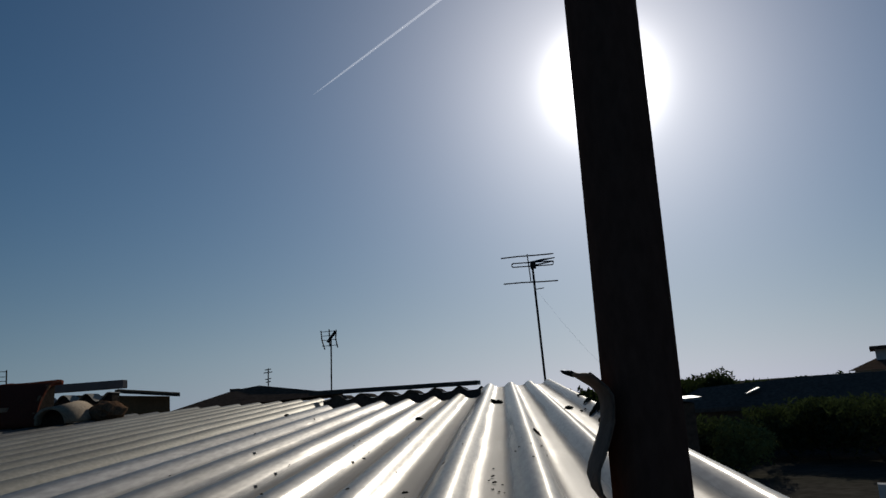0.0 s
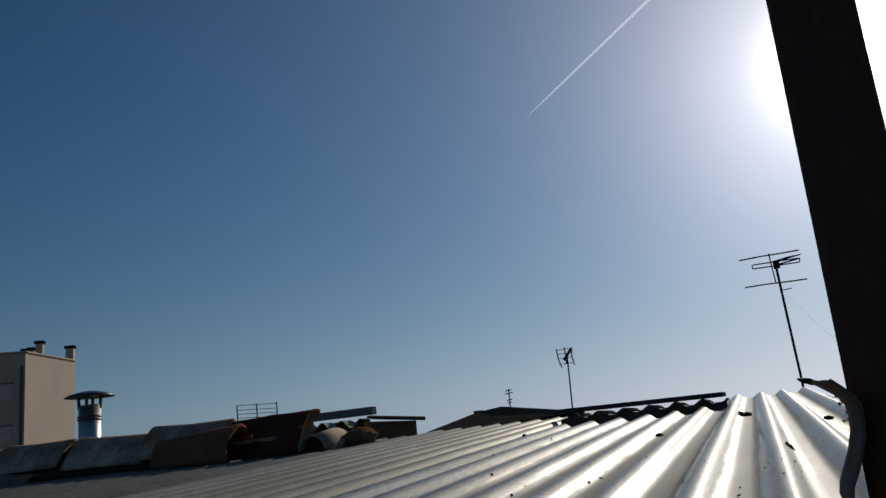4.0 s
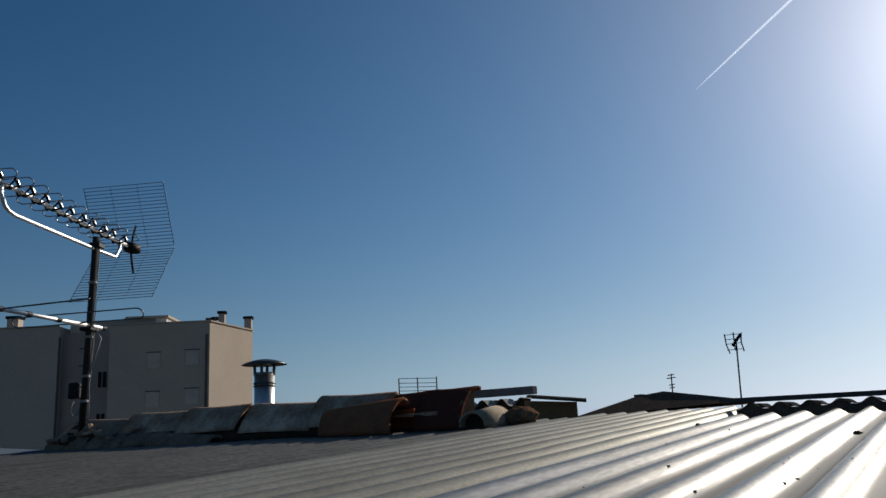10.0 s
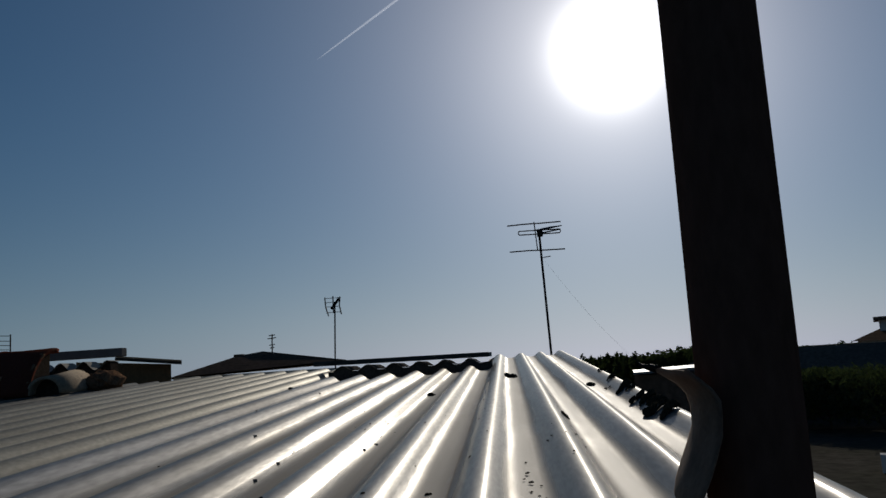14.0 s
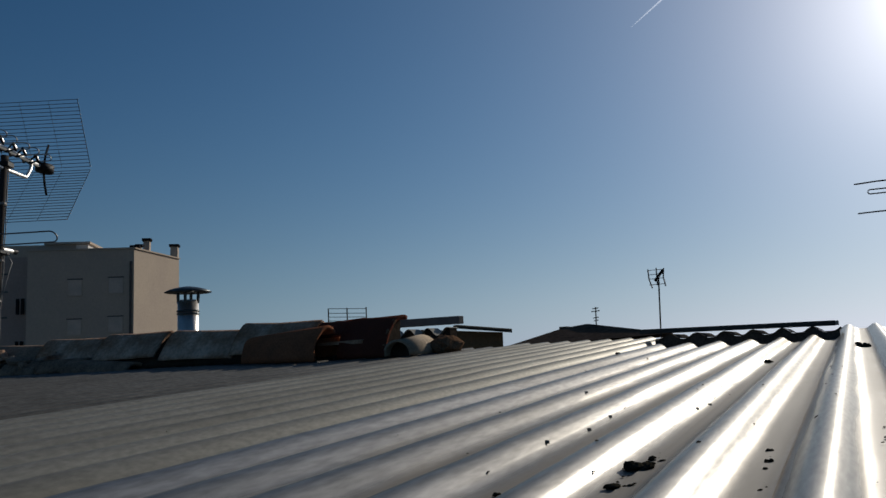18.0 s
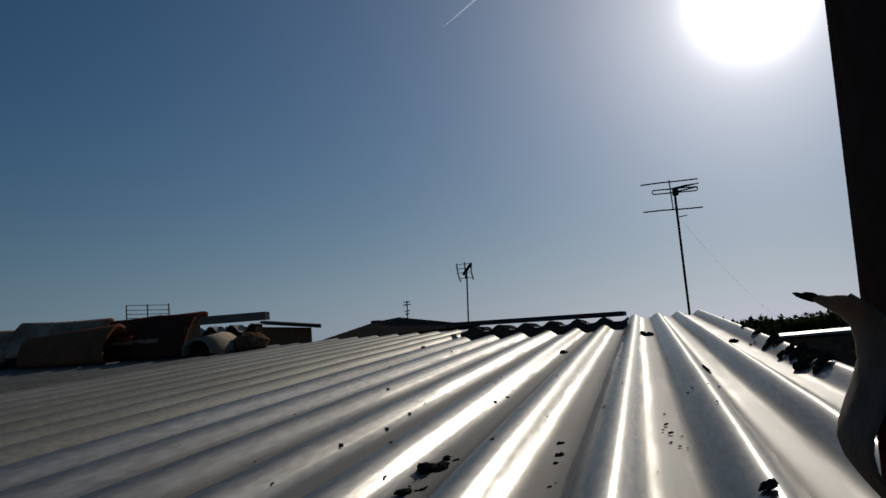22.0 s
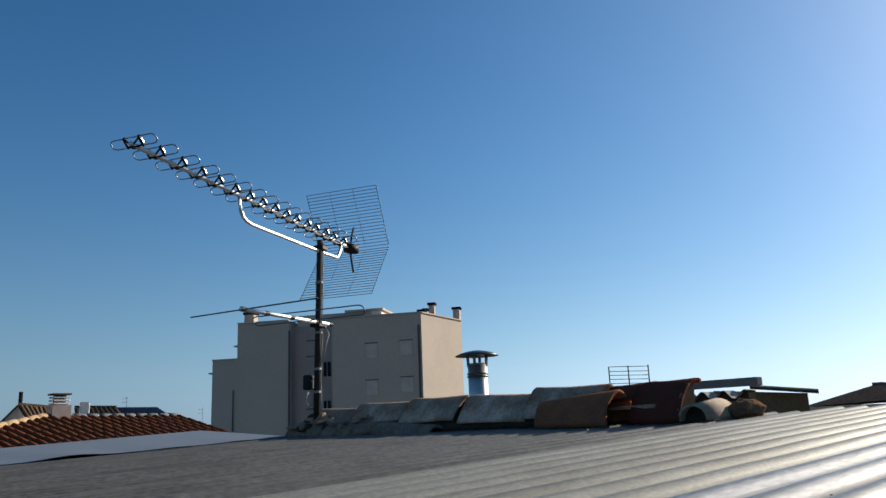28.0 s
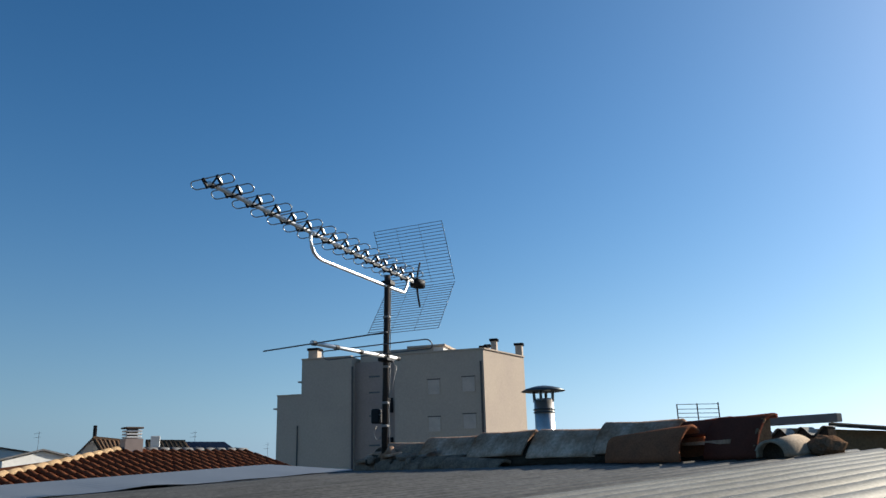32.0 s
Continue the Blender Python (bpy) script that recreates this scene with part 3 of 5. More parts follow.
for i, (x, y, s_) in enumerate([(0.322, 2.92, 0.010), (0.318, 2.62, 0.015), (0.308, 2.34, 0.021), (0.316, 2.27, 0.012), (0.304, 2.09, 0.016), (0.312, 2.02, 0.019), (0.318, 1.94, 0.018), (0.302, 1.88, 0.021), (0.313, 1.80, 0.020), (0.322, 1.60, 0.006), (0.29, 2.50, 0.008)]):
    clump("moss_clump", x, y, s_, 0.8, 300 + i, "dark moss growing along the edge of the sheet")

def on_sheet(x, y):
    return roof_z(y) + wave(x)


# crumbs of moss and grit scattered over the near sheets, too many to count
rnd = random.Random(71)
bm = BM()
for cx, cy, sx, sy, n in ((-0.068, 1.18, 0.008, 0.08, 14), (0.045, 1.30, 0.010, 0.09, 7), (-0.184, 1.14, 0.012, 0.05, 22), (0.115, 1.5, 0.02, 0.12, 10), (-0.2, 1.6, 0.25, 0.5, 26), (-0.9, 1.7, 0.5, 0.4, 16)):
    for i in range(n):
        x, y, s_ = rnd.gauss(cx, sx), rnd.gauss(cy, sy), rnd.uniform(0.0007, 0.0024)
        if y < EAVE + 0.03 or x > 0.30:
            continue
        for v in bmesh.ops.create_icosphere(bm, subdivisions=1, radius=s_)["verts"]:
            v.co = Vector((v.co.x * rnd.uniform(0.7, 1.5) + x, v.co.y * rnd.uniform(0.7, 1.5) + y, max(-0.3 * s_, v.co.z * 0.6) + on_sheet(x, y) + 0.0015))
single("roof_grit", bm, M_MOSS, "dark crumbs of dry moss and grit scattered over the sheets", "debris", kind="stuff")
# raised lips round old nail holes on the crests
for x, y in ((-0.322, 1.40), (-0.330, 1.25), (-0.560, 2.8), (-0.212, 1.62), (-0.448, 1.80), (-0.325, 1.52), (-0.205, 1.70)):
    bm = BM()
    z = on_sheet(x, y)
    lip = [bm.verts.new((x + 0.0045 * math.cos(a), y + 0.003 * math.sin(a), z + 0.0006 + (0.0012 if math.sin(a) > 0.2 else -0.0006))) for a in [math.pi * 2 * i / 10 for i in range(10)]]
    lip_b = [bm.verts.new(v.co - Vector((0, 0, 0.0022))) for v in lip]
    bm.faces.new(lip)
    for i in range(10):
        bm.faces.new((lip[i], lip_b[i], lip_b[(i + 1) % 10], lip[(i + 1) % 10]))
    part("nail_lip", bm, M_SHEET_OLD, roof, "bent metal lip at an old nail hole")

# ---- the rusty post and the bent strip beside it ----
post = thing("steel_post", (0.159, 0.826, GROUND), "dark rusty round steel post rising past the eave", "post")
bm = BM()
sweep(bm, [(0.1911 + 0.0102 * z, 0.876 + 0.0156 * z, z) for z in (GROUND, 0.0, 2.6)], 0.0341, 32)
part("tube", bm, M_RUST, post, smooth=True)
bm = BM()
lathe(bm, (0.159, 0.826, GROUND), [(0.09, 0), (0.09, 0.012)], 20)
part("base_plate", bm, M_RUST, post)

bm = BM()
prof = [(0.124, 0.175), (0.133, 0.169), (0.1445, 0.162), (0.1515, 0.155), (0.1545, 0.146), (0.1540, 0.133), (0.1495, 0.120), (0.1440, 0.108), (0.1385, 0.096), (0.1370, 0.087), (0.1390, 0.077), (0.1460, 0.066), (0.153, 0.056)]
front_, back_f = [], []
for i, (x, z) in enumerate(prof):
    w = 0.066 + 0.010 * min(1, i / 3) - (0.006 if i == 0 else 0)
    row_a, row_b = [], []
    for j in range(13):
        f = j / 12
        bow = -0.004 * math.sin(math.pi * f) + 0.0012 * noise.noise(Vector((i * 0.7, j * 0.45, 3)))
        torn = 0.004 * noise.noise(Vector((j * 0.8, 2, 5))) if i == 0 else 0.0
        lean, twist = (((0.007, 0.014), (0.006, 0.011), (0.005, 0.007), (0.004, 0.004), (0.003, 0.002)) + ((0.003, 0.001),) * 8)[i]
        p = Vector((x + 0.002 + lean + twist * f + bow - torn, 0.912 - w * f + 0.003 * noise.noise(Vector((i, j == 0, 1))), z - 0.003 * f + 0.5 * torn))
        row_a.append(bm.verts.new(p))
        row_b.append(bm.verts.new(p + Vector((0.0016, 0, 0.0008))))
    front_.append(row_a)
    back_f.append(row_b)
for i in range(len(prof) - 1):
    for j in range(12):
        bm.faces.new((front_[i][j], front_[i][j + 1], front_[i + 1][j + 1], front_[i + 1][j]))
        bm.faces.new((back_f[i][j], back_f[i + 1][j], back_f[i + 1][j + 1], back_f[i][j + 1]))
    for j in (0, 12):
        bm.faces.new((front_[i][j], front_[i + 1][j], back_f[i + 1][j], back_f[i][j]))
for i in (0, -1):
    for j in range(12):
        bm.faces.new((front_[i][j], back_f[i][j], back_f[i][j + 1], front_[i][j + 1]))
bmesh.ops.recalc_face_normals(bm, faces=bm.faces[:])
strip = thing("plastic_strip", (0.155, 0.88, 0.056), "bent S-shaped strip of weathered plastic sheet beside the post", "plastic strip")
part("sheet", bm, M_STRIP, strip, smooth=True)
# frayed, blackened tips at its free end
for k, (fy, ln, up) in enumerate(((0.06, 0.006, 0.003), (0.28, 0.005, 0.002))):
    bm = BM()
    c = Vector((0.131 + 0.012 * fy, 0.912 - 0.060 * fy, 0.1750))
    sweep(bm, [c + Vector((0.006, 0, -0.003)), c, c + Vector((-0.6 * ln, 0.002, 0.6 * up)), c + Vector((-ln, 0.003, up))], [0.0016, 0.0022, 0.0017, 0.0004], 6)
    part("frayed_tip", bm, M_BLACK, strip, "blackened frayed tip")

# ---- the tiled ridge ----
ridge = thing("tiled_ridge", (-3.4, 3.6, 0.18), "row of weathered clay ridge tiles bedded in old mortar on the roof", "ridge tiles", kind="structure")


def half_tile(length, r0, r1, thick=0.014, seg=12, arc=200, squash=1.0, p=2.0, start=None):
    """A tapered barrel tile along +x, its rim at z = 0."""
    bm = BM()
    rings = []
    for j, (x, r) in enumerate(((0, r0), (length * 0.5, (r0 + r1) / 2), (length, r1))):
        o, n = [], []
        for i in range(seg + 1):
            a = radians((90 - arc / 2 if start is None else start) + arc * i / seg)
            k = (abs(math.cos(a)) ** p + abs(math.sin(a)) ** p) ** (-1 / p)
            o.append(bm.verts.new((x, -r * k * math.cos(a), r * k * math.sin(a) * squash)))
            n.append(bm.verts.new((x, -(r - thick) * k * math.cos(a), (r - thick) * k * math.sin(a) * squash)))
        rings.append((o, n))
    for (o, n), (p, q) in zip(rings, rings[1:]):
        for i in range(seg):
            bm.faces.new((o[i], p[i], p[i + 1], o[i + 1]))
            bm.faces.new((n[i], n[i + 1], q[i + 1], q[i]))
        bm.faces.new((o[0], n[0], q[0], p[0]))
        bm.faces.new((o[seg], p[seg], q[seg], n[seg]))
    for o, n in (rings[0], rings[-1]):
        for i in range(seg):
            bm.faces.new((o[i], o[i + 1], n[i + 1], n[i]))
    bmesh.ops.recalc_face_normals(bm, faces=bm.faces[:])
    return bm


def worn(bm, k, seed):
    for v in bm.verts:
        v.co += Vector((0, 0.5, 1)) * k * noise.noise(v.co * 11 + Vector((seed, 0, 0))) + Vector((1.6 * k * noise.noise(v.co * 14 + Vector((0, seed, 0))), 0, 0))
    return bm


tile_me = []
for k in range(3):
    bm = half_tile(0.50, 0.158, 0.146 - 0.004 * k, 0.018, 16, 152, 1.30, p=1.38)
    for v in bm.verts:
        v.co += Vector((0, 0.006, 0.007)) * noise.noise(v.co * 9 + Vector((k * 7, 0, 0))) + Vector((0.010 * noise.noise(v.co * 6 + Vector((0, k, 3))), 0, 0))
    tile_me.append(mesh_of("ridge_tile", bm, M_TILE_GREY if k == 2 else M_TILE, True))
for i, (x, y, z, ry, rz) in enumerate([(-5.22, 3.655, 0.085, 9, 2), (-4.97, 3.66, 0.158, 1, -2), (-4.46, 3.655, 0.174, 0.5, 1.5), (-3.925, 3.65, 0.178, 1.6, -1.5), (-3.385, 3.64, 0.172, -0.6, 1.5), (-2.885, 3.65, 0.183, 0.8, -1)]):
    piece("ridge_tile", tile_me[(2, 2, 0, 1, 0, 1)[i]], pose(x, y, z, 2 * (i % 3) - 2, -ry, rz), ridge)
core_me = mesh_of("mortar_core", half_tile(2.7, 0.132, 0.132, 0.03, 12, 182, 1.28, p=1.38), M_MORTAR, True)
piece("mortar_core", core_me, pose(-5.10, 3.655, 0.165, 0, -0.3, 0), ridge)
low_me = mesh_of("brown_tile", worn(half_tile(0.52, 0.092, 0.078, 0.016, 10, 185, 0.95), 0.006, 31), M_TILE_GREY, True)
for i, (x, y, z, rz) in enumerate([(-5.12, 3.52, 0.150, 2), (-4.82, 3.50, 0.160, -2), (-4.48, 3.495, 0.160, 3), (-4.06, 3.50, 0.155, -1)]):
    piece("brown_tile", low_me, pose(x, y, z, 4 * (i % 2), 2 - 2 * (i % 3), rz), ridge)
piece("ochre_tile", mesh_of("ochre_tile", worn(half_tile(0.46, 0.104, 0.128, 0.016, 16, 190, 1.20), 0.006, 2), M_TILE_OCHRE, True), pose(-2.71, 3.505, 0.184, 0, 0, -1), ridge)
piece("red_tile", mesh_of("red_tile", worn(half_tile(0.27, 0.188, 0.192, 0.018, 16, 104, 0.98, 1.75, -4), 0.006, 5), M_TILE_RED, True), pose(-2.20, 3.68, 0.188, 0, 0, 0), ridge)
piece("red_tile", mesh_of("red_tile", worn(half_tile(0.30, 0.183, 0.187, 0.018, 16, 60, 0.98, 1.75, 36), 0.010, 8), M_TILE_RED, True), pose(-2.46, 3.69, 0.188, 0, 0, 0), ridge)
# crumbled mortar at the open end of the red tile, and a dark fill behind it
bm = BM()
arc_ = []
for i in range(13):
    a = radians(-3 + 98 * i / 12)
    k = (abs(math.cos(a)) ** 1.75 + abs(math.sin(a)) ** 1.75) ** (-1 / 1.75)
    arc_.append(Vector((-1.938, 3.68 - 0.183 * k * math.cos(a), 0.188 + 0.180 * k * math.sin(a))))
sweep(bm, [p + Vector((0, 0, 0.004 * noise.noise(p * 40))) for p in arc_], [0.005 + 0.003 * (i % 3) for i in range(13)], 6)
part("mortar_edge", bm, M_TILE_BROWN, ridge, "crumbled clay-stained mortar edge")
bm = BM()
ring = [bm.verts.new((-1.96, p.y, p.z)) for p in arc_] + [bm.verts.new((-1.96, 3.69, 0.15)), bm.verts.new((-1.96, 3.50, 0.15))]
bm.faces.new(ring)
ext = bmesh.ops.extrude_face_region(bm, geom=bm.faces[:])
for v in ext["geom"]:
    if isinstance(v, bmesh.types.BMVert):
        v.co.x -= 0.20
bmesh.ops.recalc_face_normals(bm, faces=bm.faces[:])
part("mortar_plug", bm, M_MORTAR, ridge)
bm = BM()
prism(bm, [(-2.33, 3.52), (-2.06, 3.50), (-2.04, 3.60), (-2.31, 3.62)], 0.243, [0.256, 0.262, 0.268, 0.262])
part("broken_shard", bm, M_TILE, ridge, "broken grey tile shard")
piece("end_tile", mesh_of("end_tile", worn(half_tile(0.34, 0.072, 0.090, 0.012, 14, 186, 0.98), 0.004, 9), M_TILE_TAN, True), pose(-1.868, 3.50, 0.180, 0, -2, 99), ridge)
# dark disc set inside the end tile to stand for its shaded hollow
bm = BM()
lathe(bm, (0, 0, 0), [(0.066, 0), (0.066, 0.02)], 20)
bmesh.ops.transform(bm, matrix=pose(-1.880, 3.59, 0.18, 90, 0, 9), verts=bm.verts)
part("mortar_fill", bm, M_MORTAR, ridge)
bm = BM()
r = bmesh.ops.create_icosphere(bm, subdivisions=3, radius=1.0)
for v in bm.verts:
    n_ = 1 + 0.22 * noise.noise(v.co * 2.1)
    v.co = Vector((-1.80 + 0.085 * v.co.x * n_, 3.86 + 0.10 * v.co.y * n_, 0.215 + 0.055 * v.co.z * n_))
part("mortar_lump", bm, M_TILE_BROWN, ridge)
# flat shards and crumbled mortar at the broken end
for i, (x, y, z, ln, wd, rx, ry, rz) in enumerate([(-5.02, 3.47, 0.232, 0.26, 0.10, 14, -4, 6), (-4.72, 3.49, 0.262, 0.30, 0.11, 10, -3, -5), (-4.50, 3.46, 0.246, 0.20, 0.09, 20, 3, 12), (-4.30, 3.50, 0.272, 0.22, 0.09, 12, -5, -8), (-4.88, 3.52, 0.276, 0.16, 0.08, 6, 4, 20)]):
    rnd = random.Random(500 + i)
    bm = BM()
    n_ = 9
    rim_ = [(ln / 2 * math.cos(2 * math.pi * q / n_) * rnd.uniform(0.75, 1.1), wd / 2 * math.sin(2 * math.pi * q / n_) * rnd.uniform(0.7, 1.15)) for q in range(n_)]
    prism(bm, rim_, 0.0, 0.016)
    bmesh.ops.transform(bm, matrix=pose(x, y, z, rx, ry, rz), verts=bm.verts)
    part("tile_shard", bm, M_TILE if i % 2 else M_TILE_GREY, ridge, "broken greyed tile shard")
for i in range(14):
    rnd = random.Random(540 + i)
    bm = BM()
    r_ = rnd.uniform(0.014, 0.034)
    bmesh.ops.create_icosphere(bm, subdivisions=2, radius=r_)
    c = Vector((rnd.uniform(-5.1, -4.1), 3.46 + rnd.uniform(-0.03, 0.05), 0.20 + rnd.uniform(0.0, 0.05)))
    for v in bm.verts:
        v.co = v.co * (1 + 0.35 * noise.noise(v.co * (1.6 / r_) + c)) + c
    part("mortar_crumb", bm, M_MORTAR if i % 3 else M_TILE_GREY, ridge)
bm = BM()
lathe(bm, (-4.807, 3.535, 0.19), [(0.10, 0), (0.085, 0.05), (0.05, 0.11), (0.03, 0.14)], 14)
part("mortar_collar", bm, M_TILE, ridge)
bm = BM()
rnd = random.Random(5)
n = 40
pts_lo, pts_hi = [], []
for i in range(n + 1):
    x = -5.25 + 3.2 * i / n
    pts_lo.append((x, 3.56 + 0.012 * rnd.uniform(-1, 1), 0.15))
    pts_hi.append((x, 3.58 + 0.010 * rnd.uniform(-1, 1), 0.205 + 0.02 * rnd.uniform(-1, 1)))
va = [bm.verts.new(p) for p in pts_lo]
vb = [bm.verts.new(p) for p in pts_hi]
vc = [bm.verts.new((p[0], 3.78, p[2])) for p in pts_hi]
vd = [bm.verts.new((p[0], 3.80, 0.12)) for p in pts_hi]
for i in range(n):
    for A, B_ in ((va, vb), (vb, vc), (vc, vd)):
        bm.faces.new((A[i], A[i + 1], B_[i + 1], B_[i]))
for i in (0, n):
    bm.faces.new((va[i], vb[i], vc[i], vd[i]))
bmesh.ops.recalc_face_normals(bm, faces=bm.faces[:])
part("mortar_bed", bm, M_MORTAR, ridge, "crumbling mortar bed")

# lower roof behind the tiles: pale corrugated end under a fascia beam
back = thing("back_roof", (-2.2, 4.5, 0.2), "neighbouring pale fibre-cement roof end under a dark fascia beam", "roof", kind="structure")
bm = sheet(-2.75, -2.00, 4.30, 4.42, 0, 91, pitch=0.125, depth=0.045, base=0.330, slope=0.0, rows=2)
part("corrugated_sheet", bm, M_PALE_SHEET, back, smooth=True)
# dark board cut to the waves under the sheet
bm = BM()
rows_ = []
for i in range(73):
    x = -2.74 + 0.735 * i / 72
    z = 0.330 - 0.0225 + 0.0225 * math.cos(2 * math.pi * (x - PHASE) / 0.125) - 0.006
    rows_.append([bm.verts.new((x, y, zz)) for y, zz in ((4.325, 0.1), (4.325, z), (4.41, z), (4.41, 0.1))])
for p, q in zip(rows_, rows_[1:]):
    for k in range(3):
        bm.faces.new((p[k], q[k], q[k + 1], p[k + 1]))
for p in (rows_[0], rows_[-1]):
    bm.faces.new(p)
bmesh.ops.recalc_face_normals(bm, faces=bm.faces[:])
part("wave_board", bm, M_MORTAR, back, "dark filler board under the waves")
bm = BM()
box(bm, (-2.75, 4.56, 0.356), (-2.06, 4.62, 0.402), bevel=0.003)
part("fascia_beam", bm, M_SLATE, back, "dark grey weathered beam")
bm = BM()
box(bm, (-2.75, 4.28, 0.1), (-2.0, 4.32, 0.268))
part("end_wall", bm, M_TILE_BROWN, back)

hut = thing("rooftop_hut", (-2.4, 5.9, 0.0), "small ochre plastered hut with an overhanging mossy slab", "hut")
bm = BM()
prism(bm, [(-2.95, 5.70), (-2.27, 5.70), (-2.42, 6.05), (-3.10, 6.05)], -0.05, [0.380, 0.326, 0.326, 0.380])
part("wall", bm, M_OCHREWALL, hut)
bm = BM()
prism(bm, [(-2.62, 5.60), (-2.155, 5.60), (-2.36, 6.1), (-2.84, 6.1)], 0.0, 0.020)
for v in bm.verts:
    v.co.z += 0.315 + 0.055 * (-2.15 - v.co.x) / 0.45
part("roof_slab", bm, M_SLAB, hut)

# ---- stainless flue behind the ridge ----
FX, FY = -5.21, 5.56
FZ = 0.035
flue = thing("chimney_flue", (FX, FY, 0.0), "stainless steel flue pipe with a dark conical rain cap", "chimney")
bm = BM()
lathe(bm, (FX, FY, -0.05 + FZ), [(0.090, 0), (0.090, 0.765)], 28)
part("pipe", bm, M_FLUE, flue, smooth=True)
for z in (0.597, 0.622):
    bm = BM()
    lathe(bm, (FX, FY, z + FZ), [(0.091, 0), (0.099, 0.004), (0.099, 0.014), (0.091, 0.018)], 28)
    part("clamp_band", bm, M_CAP, flue, smooth=True)
for i in range(4):
    a = i * math.pi / 2 + 0.5
    c, s_ = math.cos(a), math.sin(a)
    bm = BM()
    sweep(bm, [(FX + 0.086 * c, FY + 0.086 * s_, 0.70 + FZ), (FX + 0.09 * c, FY + 0.09 * s_, 0.80 + FZ)], 0.014, 6)
    part("bracket", bm, M_CAP, flue)
bm = BM()
lathe(bm, (FX, FY, 0.795 + FZ), [(0.20, 0), (0.204, 0.004), (0.16, 0.025), (0.10, 0.042), (0.04, 0.052), (0.008, 0.055)], 32)
part("rain_cap", bm, M_CAP, flue, smooth=True)
bm = BM()
lathe(bm, (FX, FY, 0.700 + FZ), [(0.072, 0), (0.072, 0.030)], 20)
part("inner_pipe", bm, M_FLUE, flue, smooth=True)

# ---- television aerials ----
aerial = thing("tv_aerial", (-4.42, 3.24, 0.33), "long silver directional TV aerial with mesh reflector on a dark mast", "aerial")
A_D, A_T = Vector((-4.610, 3.676, 1.504)), Vector((-3.626, 1.589, 1.590))
A_H = (A_T - A_D).normalized()
A_E = Vector((-A_H.y, A_H.x, 0)).normalized()
A_U = A_E.cross(A_H) * (1 if A_E.cross(A_H).z > 0 else -1)
A_L = (A_T - A_D).length
rot = Matrix((A_E, A_H, A_U)).transposed().to_4x4()
M0, M1 = Vector((-4.427, 3.233, 0.26)), Vector((-4.408, 3.255, 1.475))
bm = BM()
sweep(bm, [M0, M1], 0.021, 12)
part("mast", bm, M_MAST, aerial, "dark dull steel mast", smooth=True)
bm = BM()
sweep(bm, [A_D - A_H * 0.05, A_D + A_H * (A_L * 0.982)], 0.0125, 10)
part("boom", bm, M_BOOM, aerial, "bright aluminium boom", smooth=True)


def stadium(c, half, rad, axis, up, k=6):
    pts = []
    for i in range(k + 1):
        a = -math.pi / 2 + math.pi * i / k
        pts.append(c + axis * (half - rad + rad * math.cos(a)) + up * (rad * math.sin(a)))
    for i in range(k + 1):
        a = math.pi / 2 + math.pi * i / k
        pts.append(c + axis * (-(half - rad) + rad * math.cos(a)) + up * (rad * math.sin(a)))
    return pts


for f in (0.972, 0.906, 0.834, 0.765, 0.701, 0.635, 0.574, 0.517, 0.459, 0.404, 0.353, 0.295, 0.249, 0.191, 0.145, 0.082):
    c = A_D + A_H * (A_L * f) + A_U * 0.004
    tilt = (A_H * 0.75 + A_U * 0.66).normalized()
    over = A_E.cross(tilt)
    bm = BM()
    sweep(bm, stadium(c + A_U * 0.012, 0.138, 0.025, A_E, tilt), 0.0034, 6, closed=True)
    part("director", bm, M_ROD, aerial, "silver looped director", smooth=True)
    # black holder: a cradle under the boom, two arms and a block round the rods at each side
    seat = Matrix.Translation(c + A_U * 0.012) @ Matrix((A_E, tilt, over)).transposed().to_4x4()
    bm = BM()
    for sg in (-1, 1):
        box(bm, (0.046 * sg - 0.007, -0.030, -0.008), (0.046 * sg + 0.007, 0.030, 0.008), seat, 0.002)
        for sv in (-1, 1):
            sweep(bm, [c - A_U * 0.014 + A_H * (0.010 * sv), c + A_E * (0.044 * sg) + A_U * 0.012 + tilt * (0.020 * sv)], 0.005, 6)
    box(bm, (-0.013, -0.015, -0.022), (0.013, 0.015, -0.004), Matrix.Translation(c) @ rot, 0.003)
    part("insulator", bm, M_BLACK, aerial, "black plastic insulator")
    # added bright plate: stands in for the sunlit face of the block
    bm = BM()
    box(bm, (0.0535, -0.012, -0.0028), (0.056, 0.012, 0.0028), seat)
    part("glint_plate", bm, M_ALU, aerial, "bright metal plate added for the sunlit glint on the holder")
# feed box and dipole
bm = BM()
lathe(bm, (0, 0, 0), [(0.02, -0.030), (0.040, -0.024), (0.042, 0.022), (0.022, 0.030)], 14)
bmesh.ops.scale(bm, vec=(1.25, 1.9, 1), verts=bm.verts)
bmesh.ops.transform(bm, matrix=Matrix.Translation(A_D + A_H * 0.01) @ rot, verts=bm.verts)
part("feed_box", bm, M_BLACK, aerial, "black plastic feed box", smooth=True)
bm = BM()
sweep(bm, [A_D + A_U * (0.17 - 0.34 * i / 8) + A_H * (-0.03 + 0.05 * math.cos((i / 8 - 0.5) * 3)) for i in range(9)], 0.008, 6)
part("dipole", bm, M_BLACK, aerial, "black dipole element")
# bent support arm under the boom
fa = 0.60
